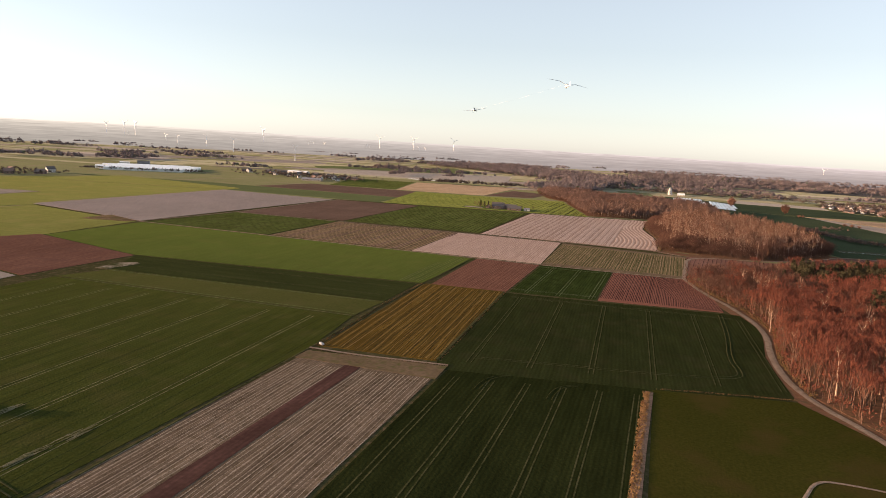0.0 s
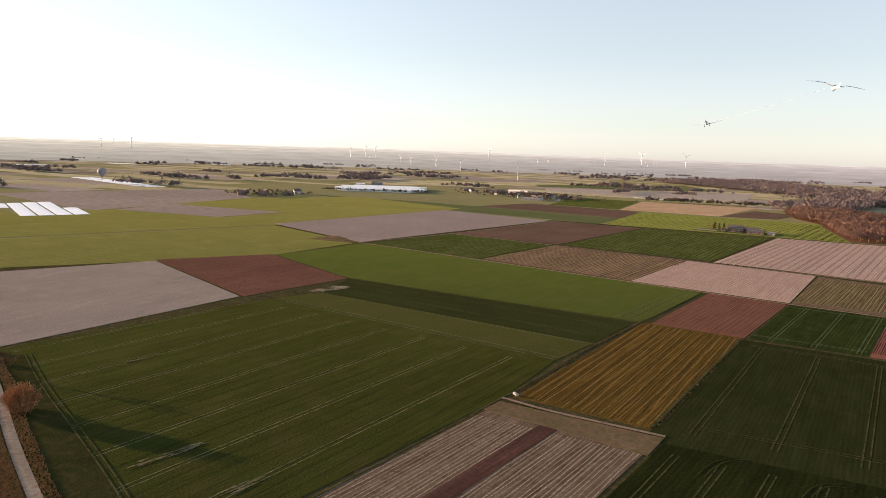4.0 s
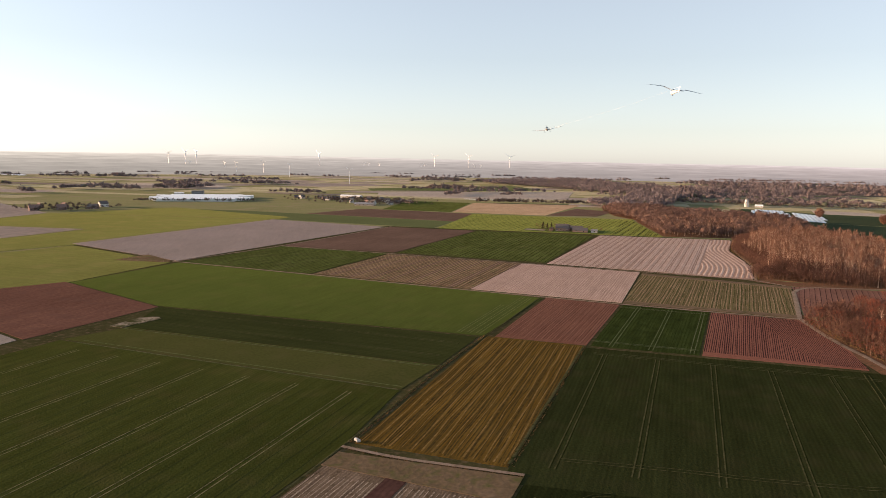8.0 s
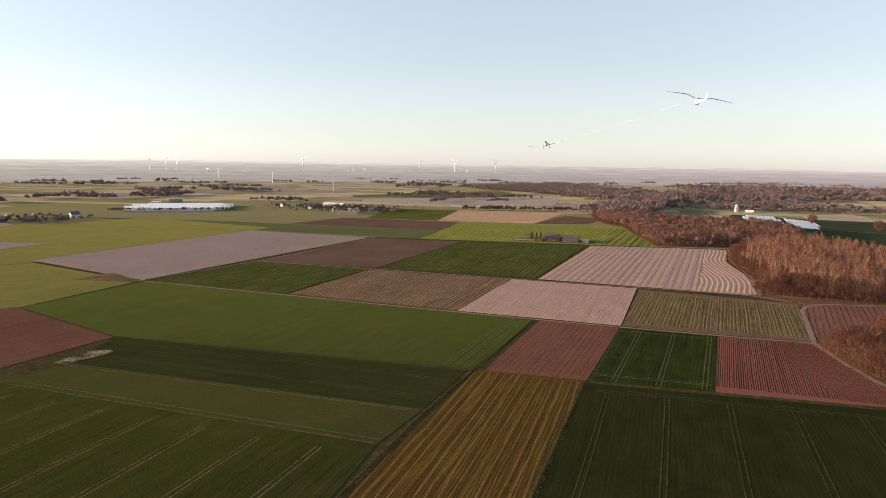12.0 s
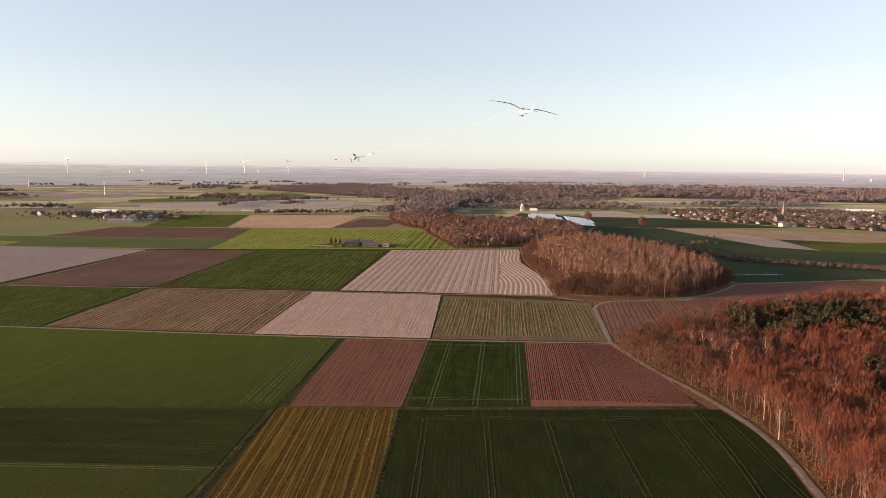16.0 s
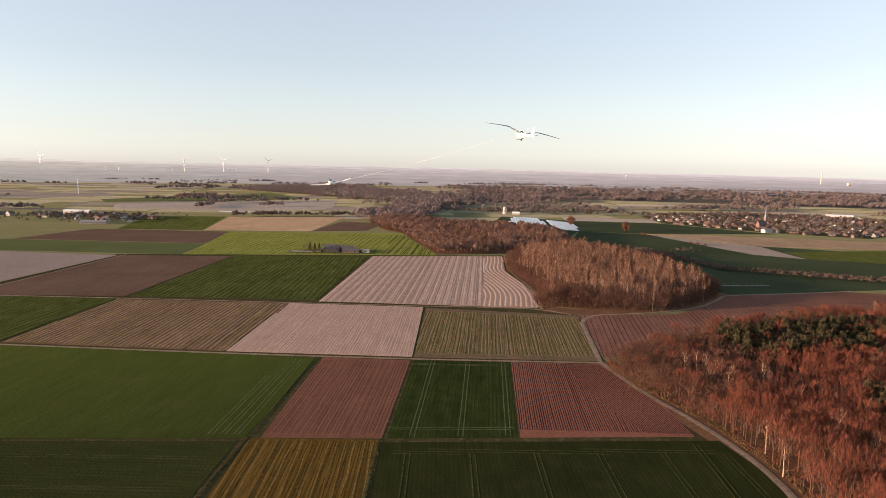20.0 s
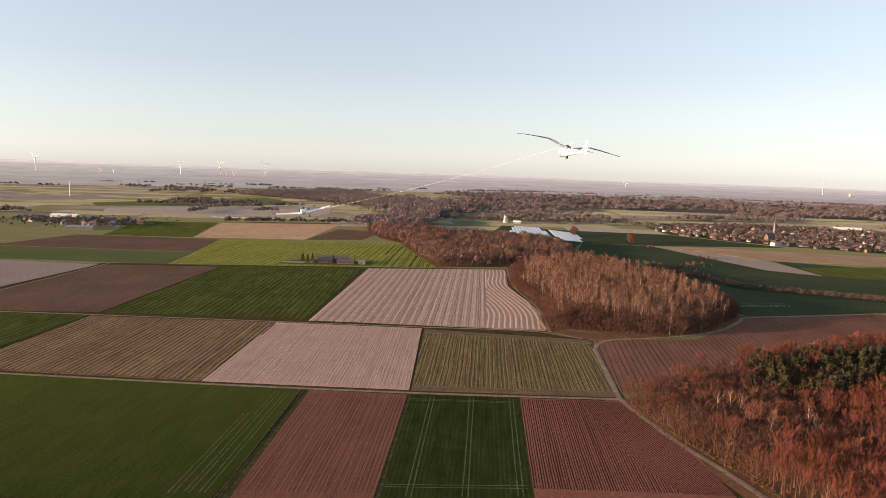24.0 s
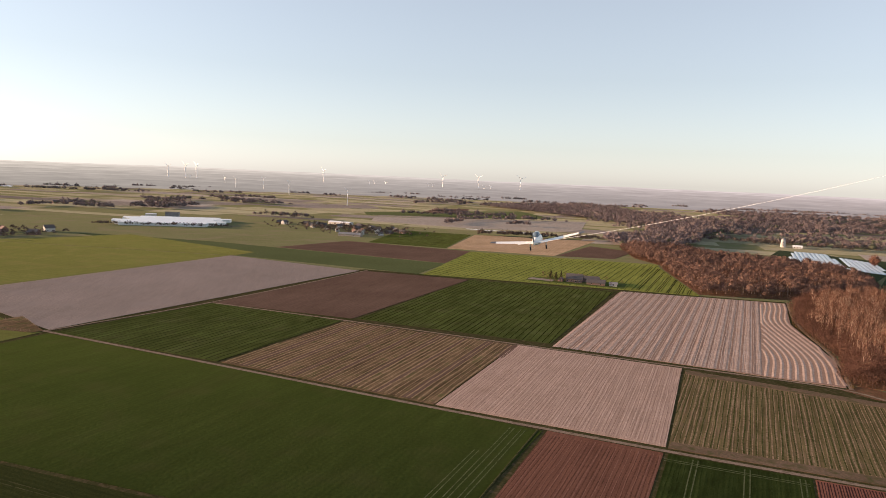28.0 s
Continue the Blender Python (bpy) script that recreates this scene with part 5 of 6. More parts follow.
farm_trees = [(-86, 556, 0.75, 0, "pine0"), (-80, 554, 0.7, 2, "pine1"), (-89, 566, 0.5, 1, "pine2"), (-97, 570, 0.6, 3, "brown0"), (-93, 578, 0.55, 4, "brown1"), (-74, 578, 0.6, 5, "brown2"), (-30, 578, 0.5, 1, "brown3"), (-12, 570, 0.45, 2, "brown0"), (-83, 560, 0.55, 1, "brown1"), (-78, 572, 0.62, 2, "pine2"), (-70, 556, 0.4, 4, "brown2"), (-54, 585, 0.5, 3, "brown0"), (-42, 586, 0.45, 5, "brown3"), (-22, 553, 0.35, 0, "brown1"), (-92, 560, 0.42, 3, "brown2")]
for x, y, s, a, key in farm_trees:
    (wood, _), (crown, _) = KINDS[key][1], KINDS[key][0]
    leaf = NEEDLE if "pine" in key else TWIG_BROWN
    t = tree_thing("pine_tree" if "pine" in key else "yard_tree", "dark pine beside the farmhouse" if "pine" in key else "bare tree in the farmyard", wood, crown, BARK, leaf)
    t.matrix_basis = Matrix.LocRotScale((x, y, 0), Euler((0, 0, a)), (s, s, s))

# church
church = tagged(new("church"), "brick village church with a slender pointed spire", "church")
church.matrix_basis = Matrix.LocRotScale((661, 1000, 0), Euler((0, 0, radians(25))), (0.6, 0.6, 0.9))
build("nave", *[x for x in (lambda a, b, e, r: ([(-a, -b, 0), (a, -b, 0), (a, b, 0), (-a, b, 0), (-a, -b, e), (a, -b, e), (a, b, e), (-a, b, e), (-a, 0, r), (a, 0, r)], [(0, 1, 5, 4), (2, 3, 7, 6), (1, 2, 6, 9, 5), (3, 0, 4, 8, 7), (4, 5, 9, 8), (6, 7, 8, 9)]))(15, 7, 9, 17)], BRICK_WALL, church)
build("nave_roof", [(-15.5, -7.6, 8.6), (15.5, -7.6, 8.6), (15.5, 0, 17.4), (-15.5, 0, 17.4), (15.5, 7.6, 8.6), (-15.5, 7.6, 8.6)], [(0, 1, 2, 3), (3, 2, 4, 5)], ROOF_DARK, church)
build("tower", *box(15, -2.8, 0, 20.6, 2.8, 22), BRICK_WALL, church)
build("spire", [(14.7, -3.1, 22), (20.9, -3.1, 22), (20.9, 3.1, 22), (14.7, 3.1, 22), (17.8, 0, 49)], [(0, 1, 4), (1, 2, 4), (2, 3, 4), (3, 0, 4)], ROOF_GREY, church)
for y in (-7.05, 7.05):
    for x in (-10, -4, 2, 8):
        build("window", *box(x - 0.7, y - 0.1, 2.5, x + 0.7, y + 0.1, 7), GLASS_DARK, church)

# white mill tower and the foil-covered rows beside it
mill = tagged(new("mill_tower"), "white tapered mill tower without sails", "tower")
mill.matrix_basis = pose(214, 1277, 0)
mv, mt = tube([(0, 0, 0), (0, 0, 8), (0, 0, 15)], [5.2, 4.3, 3.4], 14)
build("tower", mv, mt, WHITE_WALL, mill)
mv, mt = tube([(0, 0, 15), (0, 0, 16.2), (0, 0, 18)], [3.7, 3.4, 0.2], 14)
build("cap", mv, mt, ROOF_GREY, mill, "grey boat-shaped cap")
for z, a in ((3.5, -1.4), (8.5, -1.7), (12, -1.4)):
    r = 5.2 - z * 0.115
    build("window", *box(r * math.cos(a) - 0.5, r * math.sin(a) - 0.2, z, r * math.cos(a) + 0.5, r * math.sin(a) + 0.2, z + 1.4), GLASS_DARK, mill)
place(house("house", "low white house beside the mill tower", 8, 16, 3, 2.8, WHITE_WALL, FRAME_WHITE, chimney=False, windows=3), 238, 1268, -5)


def foil_rows(label, poly, degrees, spacing, width, high, z=0.2, sheet=FOIL):
    """Long foil tunnels side by side, each a low arch."""
    v, f = [], []
    for (xa, ya), (xb, yb) in chords(poly, degrees, spacing):
        d = math.hypot(xb - xa, yb - ya)
        nx, ny = -(yb - ya) / d, (xb - xa) / d
        o = len(v)
        for x, y in ((xa, ya), (xb, yb)):
            for q in (-1, -0.6, 0, 0.6, 1):
                w = q * width / 2
                v.append((x + nx * w, y + ny * w, z + high * (1 - q * q)))
        f += [(o + i, o + i + 1, o + i + 6, o + i + 5) for i in range(4)] + [(o, o + 1, o + 2, o + 3, o + 4), (o + 9, o + 8, o + 7, o + 6, o + 5)]
    return tagged(build("crop_covers", v, f, sheet), label, "crop covers", kind="stuff")


foil_rows("long bluish-white foil tunnels beside the mill", quad(187, 955, 222, 1185, 272, 1165, 266, 925), -4, 6.4, 6.0, 0.7, sheet=FOIL_BLUE)
foil_rows("long bluish-white foil tunnels by the round tree", quad(272, 915, 282, 1120, 322, 1055, 306, 890), -4, 6.4, 6.0, 0.7, sheet=FOIL_BLUE)
foil_rows("white crop foil in four broad strips", quad(-926, 69, -921, 147, -719, 95, -742, 29), 70, 19, 17, 0.3)
foil_rows("long white foil strip on the plain", quad(-1599, 537, -1573, 579, -1164, 507, -1189, 471), 80, 12, 11, 0.3)
foil_rows("white foil field far on the plain", quad(-2617, 623, -2501, 937, -2440, 905, -2556, 590), 20, 14, 13, 0.3)
foil_rows("white foil field far on the plain", quad(-2770, 1329, -2612, 1383, -2560, 1330, -2700, 1280), 70, 14, 13, 0.3)
foil_rows("white foil strip far on the plain", quad(-2771, 1824, -2490, 1731, -2470, 1760, -2750, 1860), 75, 14, 13, 0.3)
foil_rows("white foil strip far on the plain", quad(-2640, 1760, -2550, 1775, -2560, 1830, -2650, 1810), 75, 14, 13, 0.3)
foil_rows("narrow white foil strip by the hamlet", quad(-400, 1190, -260, 1186, -260, 1200, -400, 1204), 88, 12, 11, 0.3)

# greenhouses
GH_ROOF = plain("white_greenhouse_roof", (0.86, 0.84, 0.80), 0.35, vary=0.08, scale=0.1)
for x, y, l in [(-842 - 11.7 * k, 800 + 20.3 * k, 150 + 25 * (k % 3)) for k in range(7)]:
    place(house("greenhouse", "long white greenhouse in a row of seven", 23, l, 5.2, 1.2, FRAME_WHITE, GH_ROOF, "greenhouse", 0, False, False), x, y, 30)
place(house("packing_hall", "grey packing hall above the greenhouses", 16, 26, 9, 1.0, ROOF_GREY, ROOF_DARK, "building", 2, False), -990, 985, 30)
place(house("boiler_house", "white boiler house by the greenhouses", 12, 20, 6, 1.2, WHITE_WALL, FRAME_WHITE, "building", 2, False), -1010, 945, 30)
hedge = [(-935 + 200 * q + g.uniform(-5, 5), 735 + 112 * q + g.uniform(-9, 9)) for q in [g.random() for _ in range(150)]]
hedge += [(-337 + 245 * q, 1070 + 56 * q + g.uniform(-10, 10)) for q in [g.random() for _ in range(130)]]
hedge += [(g.uniform(-60, 900), 1290 + g.uniform(-22, 22)) for _ in range(170)] + [(g.uniform(60, 520), 1340 + g.uniform(-30, 30)) for _ in range(140)]
merged("hedgerows", "bare hedgerows between the fields", [(x, y, g.uniform(0.5, 0.95) if x < -400 else g.uniform(0.8, 1.5), g.uniform(0, 6.28), "garden%d" % g.randrange(3)) for x, y in hedge], KINDS, "hedge")
hedge = []
for x0, y0, x1, y1, n, wide in ((330, 631, 374, 465, 300, 9), (374, 465, 496, 401, 300, 9), (496, 401, 656, 441, 320, 10), (318, 560, 400, 640, 60, 14)):
    for _ in range(n):
        q = g.random()
        hedge.append((x0 + (x1 - x0) * q + g.gauss(0, 0.4) * wide, y0 + (y1 - y0) * q + g.gauss(0, 0.4) * wide))
merged("hedgerows", "bare grey-brown hedgerows in the valley meadow", [(x, y, g.uniform(0.3, 0.75), g.uniform(0, 6.28), "garden%d" % g.randrange(3)) for x, y in hedge], KINDS, "hedge")
for x, y, s in ((312, 1012, 1.15), (385, 904, 1.1), (392, 833, 0.9), (399, 838, 0.8), (435, 708, 0.9), (428, 716, 0.8), (443, 702, 0.75)):
    wood, crown = coppice(int(x), 16, 15, 40, 1900, 0.28) if s > 1 else coppice(int(x), 6, 9, 24, 500, 0.2)
    t = tree_thing("round_tree" if s > 1 else "shrub", "round leafless brown tree standing alone" if s > 1 else "low bare shrub at the field edge", wood, crown, BARK, TWIG_BROWN)
    t.matrix_basis = Matrix.LocRotScale((x, y, 0), Euler((0, 0, x)), (s, s, s))

# ---- wind turbines ----
def turbine():
    top = tagged(new("wind_turbine"), "white three-bladed wind turbine on a tapered tower", "wind turbine", "wind turbines over the plain")
    v, t = tube([(0, 0, 0), (0, 0, 50), (0, 0, 98)], [2.2, 1.8, 1.2], 8)
    build("tower", v, t, STEEL, top)
    nac = build("nacelle", *box(-1.8, -2.5, 97, 1.8, 5, 101), STEEL, top)
    v, t = tube([(0, 0, 0), (0, 0, 1.2), (0, 0, 2.2)], [1.6, 1.5, 0.3], 8)
    build("hub", [(a, -2.5 - c, 99 + b) for a, b, c in v], t, STEEL, nac)
    for k in range(3):
        a = radians(20 + 120 * k)
        c, s = math.cos(a), math.sin(a)
        prof = [(0, -0.7), (0, 0.7), (8, 1.5), (8, -0.6), (31, 0.3), (31, -0.3)]
        bv = [(c * r - s * w, -4.2 + d, 99 + s * r + c * w) for r, w in prof for d in (-0.25, 0.25)]
        build("blade", bv, [(0, 2, 4, 6), (1, 7, 5, 3), (6, 4, 8, 10), (7, 11, 9, 5), (2, 3, 5, 4), (0, 6, 7, 1), (4, 5, 9, 8), (6, 10, 11, 7), (8, 9, 11, 10)], STEEL, top)
    return top


first = turbine()
spots = [(-2076, 3451, 113), (-1022, 1814, 50), (-1425, 3762, 107), (-1219, 3834, 109), (-973, 3903, 111), (-1833, 3583, 57), (-1805, 3597, 57), (-1745, 3626, 55),
         (-1505, 3731, 55), (-1483, 3740, 55), (-1186, 3845, 56), (-1146, 3857, 56), (-1661, 2447, 56), (-1946, 2658, 62), (-2138, 2696, 55), (-2312, 2833, 54), (-2660, 2969, 54),
         (-2748, 2894, 104), (-2678, 2954, 112), (-2632, 2992, 113), (-3602, 1782, 105), (-3569, 1836, 108), (-3521, 1914, 119), (1184, 3891, 62)]
for n, (x, y, hub) in enumerate(spots):
    s = hub / 98
    o = first if n == 0 else copy_thing(first, pose(0, 0, 0))
    o.matrix_basis = Matrix.LocRotScale((x, y, 0), Euler((0, 0, radians(-25 + (n * 37) % 50))), (s, s, s))

# ---- far works on the horizon ----
# White wall material pales these far buildings in place of haze.
works = tagged(new("power_station"), "pale far-off works with a tall chimney", "factory")
works.matrix_basis = pose(2158, 3507, 0)
v, t = tube([(0, 0, 0), (0, 0, 60), (0, 0, 104)], [4.2, 3.2, 2.6], 10)
build("chimney", v, t, WHITE_WALL, works)
build("boiler_house", *box(-30, -15, 0, 20, 15, 26), WHITE_WALL, works)
block = tagged(new("apartment_tower"), "far-off grey apartment tower", "tower block")
block.matrix_basis = pose(2262, 3420, 0)
build("wall", *box(-9, -8, 0, 9, 8, 50), WHITE_WALL, block)
for z in range(6, 46, 8):
    build("window_band", *box(-8, -8.4, z, 8, -7.9, z + 2), GLASS_DARK, block)

# ---- aircraft ----
DOPE_WHITE = plain("white_gelcoat", (0.82, 0.80, 0.74), 0.3, vary=0.03)
DOPE_BLUE = plain("translucent_fabric_wing", (0.66, 0.74, 0.79), 0.45, vary=0.08, scale=1.5)
wing_nodes, wing_links = DOPE_BLUE.node_tree.nodes, DOPE_BLUE.node_tree.links
through_cloth, cloth = wing_nodes.new("ShaderNodeBsdfTranslucent"), wing_nodes.new("ShaderNodeMixShader")
through_cloth.inputs["Color"].default_value, cloth.inputs[0].default_value = (0.72, 0.80, 0.86, 1), 0.5
wing_links.new(wing_nodes["Principled BSDF"].outputs[0], cloth.inputs[1])
wing_links.new(through_cloth.outputs[0], cloth.inputs[2])
wing_links.new(cloth.outputs[0], wing_nodes["Material Output"].inputs[0])
CANOPY = plain("smoked_canopy", (0.10, 0.14, 0.17), 0.08, spec=0.8, vary=0.05)


def lofted(sections, sides=14):
    """Skin over elliptic sections (y, z centre, half width, half height)."""
    v, f = [], []
    for y, z, w, h in sections:
        v += [(w * math.cos(2 * math.pi * k / sides), y, z + h * math.sin(2 * math.pi * k / sides)) for k in range(sides)]
    for i in range(len(sections) - 1):
        for k in range(sides):
            a, b = i * sides + k, i * sides + (k + 1) % sides
            f.append((a, b, b + sides, a + sides))
    f += [tuple(range(sides))[::-1], tuple(range((len(sections) - 1) * sides, len(sections) * sides))]
    return v, f


def wing_skin(stations, sides=10):
    """Skin over thin sections (x, leading y, chord, z, thickness): leading edge towards +y."""
    v, f = [], []
    prof = [(0, 0), (0.06, 0.5), (0.28, 0.75), (0.6, 0.45), (1, 0), (0.6, -0.12), (0.28, -0.25), (0.06, -0.3)]
    n = len(prof)
    for x, y, c, z, t in stations:
        v += [(x, y - u * c, z + w * t) for u, w in prof]
    for i in range(len(stations) - 1):
        for k in range(n):
            a, b = i * n + k, i * n + (k + 1) % n
            f.append((a, b, b + n, a + n))
    f += [tuple(range(n)), tuple(range((len(stations) - 1) * n, len(stations) * n))[::-1]]
    return v, f


glider = tagged(new("glider"), "white vintage glider with pale gull wings, flying away", "glider")
build("fuselage", *lofted([(3.1, -0.1, 0.12, 0.14), (2.7, -0.05, 0.34, 0.42), (1.8, 0, 0.46, 0.66), (0.8, 0.02, 0.46, 0.70), (-0.4, 0.05, 0.36, 0.52), (-2.0, 0.12, 0.22, 0.32), (-4.0, 0.2, 0.10, 0.2)]), DOPE_WHITE, glider, smooth=True)
build("canopy", *lofted([(2.1, 0.5, 0.10, 0.05), (1.7, 0.62, 0.30, 0.22), (1.0, 0.72, 0.34, 0.28), (0.4, 0.68, 0.24, 0.16), (0.2, 0.62, 0.1, 0.05)], 10), CANOPY, glider, "smoked glass canopy", smooth=True)
for s in (-1, 1):
    wing = build("wing", *wing_skin([(0.25 * s, 1.05, 1.5, 0.42, 0.2), (1.6 * s, 1.05, 1.48, 0.78, 0.2), (3.1 * s, 1.02, 1.42, 1.16, 0.19), (3.6 * s, 1.0, 1.38, 1.22, 0.18), (5.8 * s, 0.9, 1.08, 1.16, 0.13), (7.6 * s, 0.72, 0.72, 1.04, 0.08), (8.5 * s, 0.5, 0.3, 0.96, 0.04)]), DOPE_BLUE, glider, "pale blue-grey gull wing")
    build("aileron", *wing_skin([(4.2 * s, -0.18, 0.24, 1.19, 0.05), (7.9 * s, 0.0, 0.16, 1.0, 0.03)]), DOPE_BLUE, wing)
    build("wing_tip", *lofted([(0.55, 0.95, 0.02, 0.03), (0.35, 0.95, 0.07, 0.05), (0.1, 0.94, 0.03, 0.03)], 8), BLACK, wing, "small dark wing tip").location.x = 8.5 * s
    build("tailplane", *wing_skin([(0.06 * s, -3.0, 0.9, 0.42, 0.09), (1.7 * s, -3.15, 0.5, 0.42, 0.05)]), DOPE_BLUE, glider)
fin_v, fin_f = wing_skin([(0.2, -3.1, 1.1, 0, 0.14), (0.9, -3.25, 1.15, 0, 0.11), (1.6, -3.5, 0.75, 0, 0.06), (1.85, -3.7, 0.35, 0, 0.03)])
build("fin", [(z, y, x) for x, y, z in fin_v], fin_f, DOPE_WHITE, glider)
build("rudder", [(z, y - 0.95, x - 0.25) for x, y, z in wing_skin([(0.1, -3.1, 0.45, 0, 0.05), (1.2, -3.15, 0.5, 0, 0.05), (1.9, -3.3, 0.2, 0, 0.03)])[0]], wing_skin([(0, 0, 1, 0, 1), (1, 0, 1, 0, 1), (2, 0, 1, 0, 1)])[1], DOPE_WHITE, glider)
wv, wt = tube([(0, 0, -0.07), (0, 0, 0.07)], [0.24, 0.24], 12)
build("wheel", [(z, 0.5 + x, -0.78 + y) for x, y, z in wv], wt + [tuple(range(12)), tuple(range(12, 24))], BLACK, glider, "small black landing wheel")
build("skid", *box(-0.05, 0.9, -0.82, 0.05, 2.5, -0.74), BLACK, glider)
glider.matrix_basis = pose(84.5, -116, 112.5, 4, 9, 20)

tug = tagged(new("tow_plane"), "white low-wing tow plane with black wing tips", "airplane")
build("fuselage", *lofted([(2.9, 0, 0.16, 0.16), (2.6, 0, 0.42, 0.42), (1.5, 0.04, 0.5, 0.55), (0.2, 0.08, 0.48, 0.58), (-1.5, 0.14, 0.3, 0.36), (-3.9, 0.22, 0.1, 0.16)]), DOPE_WHITE, tug, smooth=True)
build("canopy", *lofted([(1.3, 0.5, 0.2, 0.06), (0.8, 0.66, 0.4, 0.3), (-0.2, 0.68, 0.38, 0.3), (-1.0, 0.5, 0.2, 0.08)], 10), CANOPY, tug, "dark canopy", smooth=True)
build("cowling", *lofted([(3.05, 0, 0.14, 0.14), (2.95, 0, 0.36, 0.36), (2.5, 0, 0.44, 0.45)], 12), BLACK, tug, "black engine cowling")
build("spinner", *lofted([(3.45, 0, 0.02, 0.02), (3.2, 0, 0.12, 0.12), (3.05, 0, 0.15, 0.15)], 10), BLACK, tug)
build("propeller", *box(-0.95, 3.16, -0.07, 0.95, 3.22, 0.07), BLACK, tug, "dark two-bladed propeller")
for s in (-1, 1):
    wing = build("wing", *wing_skin([(0.3 * s, 1.1, 1.5, -0.25, 0.2), (2.5 * s, 1.05, 1.4, 0.0, 0.17), (4.4 * s, 0.95, 1.15, 0.24, 0.12)]), DOPE_WHITE, tug)
    build("wing_tip", *wing_skin([(4.4 * s, 0.95, 1.15, 0.245, 0.125), (5.0 * s, 0.9, 0.98, 0.33, 0.08)]), BLACK, wing, "black wing tip")
    build("tailplane", *wing_skin([(0.08 * s, -3.1, 0.8, 0.3, 0.08), (1.6 * s, -3.2, 0.62, 0.3, 0.05)]), DOPE_WHITE, tug)
    leg = build("landing_leg", *box(0.85 * s - 0.05, 0.7, -0.85, 0.85 * s + 0.05, 0.85, -0.2), DOPE_WHITE, tug)
    build("wheel", [(z + 0.85 * s, 0.78 + x * 0.9, -0.85 + y * 0.9) for x, y, z in wv], wt + [tuple(range(12)), tuple(range(12, 24))], BLACK, leg)
fv, ff = wing_skin([(0.25, -2.9, 1.2, 0, 0.1), (1.4, -3.5, 0.75, 0, 0.06)])
build("fin", [(z, y, x) for x, y, z in fv], ff, BLACK, tug, "dark tail fin")
tug.matrix_basis = pose(44, -104, 102, 3, -10, 8)

rope_pts = []
for i in range(25):
    q = i / 24
    rope_pts.append((44.5 + (85.7 - 44.5) * q, -107.8 + (-115.3 + 107.8) * q, 102.1 + (114.1 - 102.1) * q - 3.0 * q * (1 - q)))
rv, rt = [], []
for p in rope_pts:
    rv += [(p[0], p[1], p[2] + 0.012), (p[0], p[1] + 0.012, p[2] - 0.008), (p[0], p[1] - 0.012, p[2] - 0.008)]
for i in range(24):
    for k in range(3):
        a, b = 3 * i + k, 3 * i + (k + 1) % 3
        rt.append((a, b, b + 3, a + 3))
tagged(build("tow_rope", rv, rt, FRAME_WHITE), "thin pale tow rope sagging between the aircraft", "rope")

balloon = tagged(new("hot_air_balloon"), "dark and white hot-air balloon low over the plain", "balloon")
prof = [(0, 1.6), (3, 3.4), (7, 7.2), (11, 9.4), (15, 9.6), (19, 7.4), (21.5, 4), (22.4, 0.2)]
bv, bt = tube([(0, 0, 6 + z) for z, r in prof], [r for z, r in prof], 20)
envelope = build("envelope", bv, [q for i, q in enumerate(bt) if (i // 2) % 20 < 13], plain("grey_balloon_cloth", (0.20, 0.20, 0.21), 0.6), balloon, smooth=True)
build("pale_gores", bv, [q for i, q in enumerate(bt) if (i // 2) % 20 >= 13], FRAME_WHITE, balloon, "white cloth gores", smooth=True)
build("basket", *box(-0.9, -0.7, 0.8, 0.9, 0.7, 2.0), WOOD_DOOR, balloon, "wicker basket")
build("lines", *joined([box(x - 0.03, y - 0.03, 2.0, x + 0.03, y + 0.03, 6.2) for x in (-0.85, 0.85) for y in (-0.65, 0.65)]), BLACK, balloon)
balloon.matrix_basis = pose(-1400, 505, 3, 0, 0, 200)

# ---- small things by the fields ----
BALE_FILM = plain("dusty_white_film", (0.40, 0.385, 0.36), 0.6, vary=0.25, scale=2.0)
bales = [(-6.6, -146.5, 0.55), (-5.5, -147.1, 0.46)]
for x, y, r in bales:
    v, t = tube([(0, 0, -0.62), (0, 0, -0.55), (0, 0, 0.55), (0, 0, 0.62)], [r * 0.9, r, r, r * 0.9], 16)
    b = tagged(build("wrapped_bale", [(z, p, q + r + 0.08) for p, q, z in v], t + [tuple(range(16)), tuple(range(48, 64))[::-1]], BALE_FILM), "round bale wrapped in white film at the field corner", "bale", "wrapped bales")
    b.location = (x, y, 0.1)
    b.rotation_euler = (0, 0, x)

SCRUB = soil("dry_verge_scrub", (0.31, 0.175, 0.075), (0.39, 0.225, 0.10), (0.20, 0.13, 0.055), patch=0.2, grain=1.5, island=0.3, bump=0)


DRY_GRASS = soil("dry_brown_grass", (0.17, 0.105, 0.052), (0.22, 0.135, 0.066), (0.10, 0.085, 0.032), patch=0.2, grain=1.5, island=0.3, bump=0)


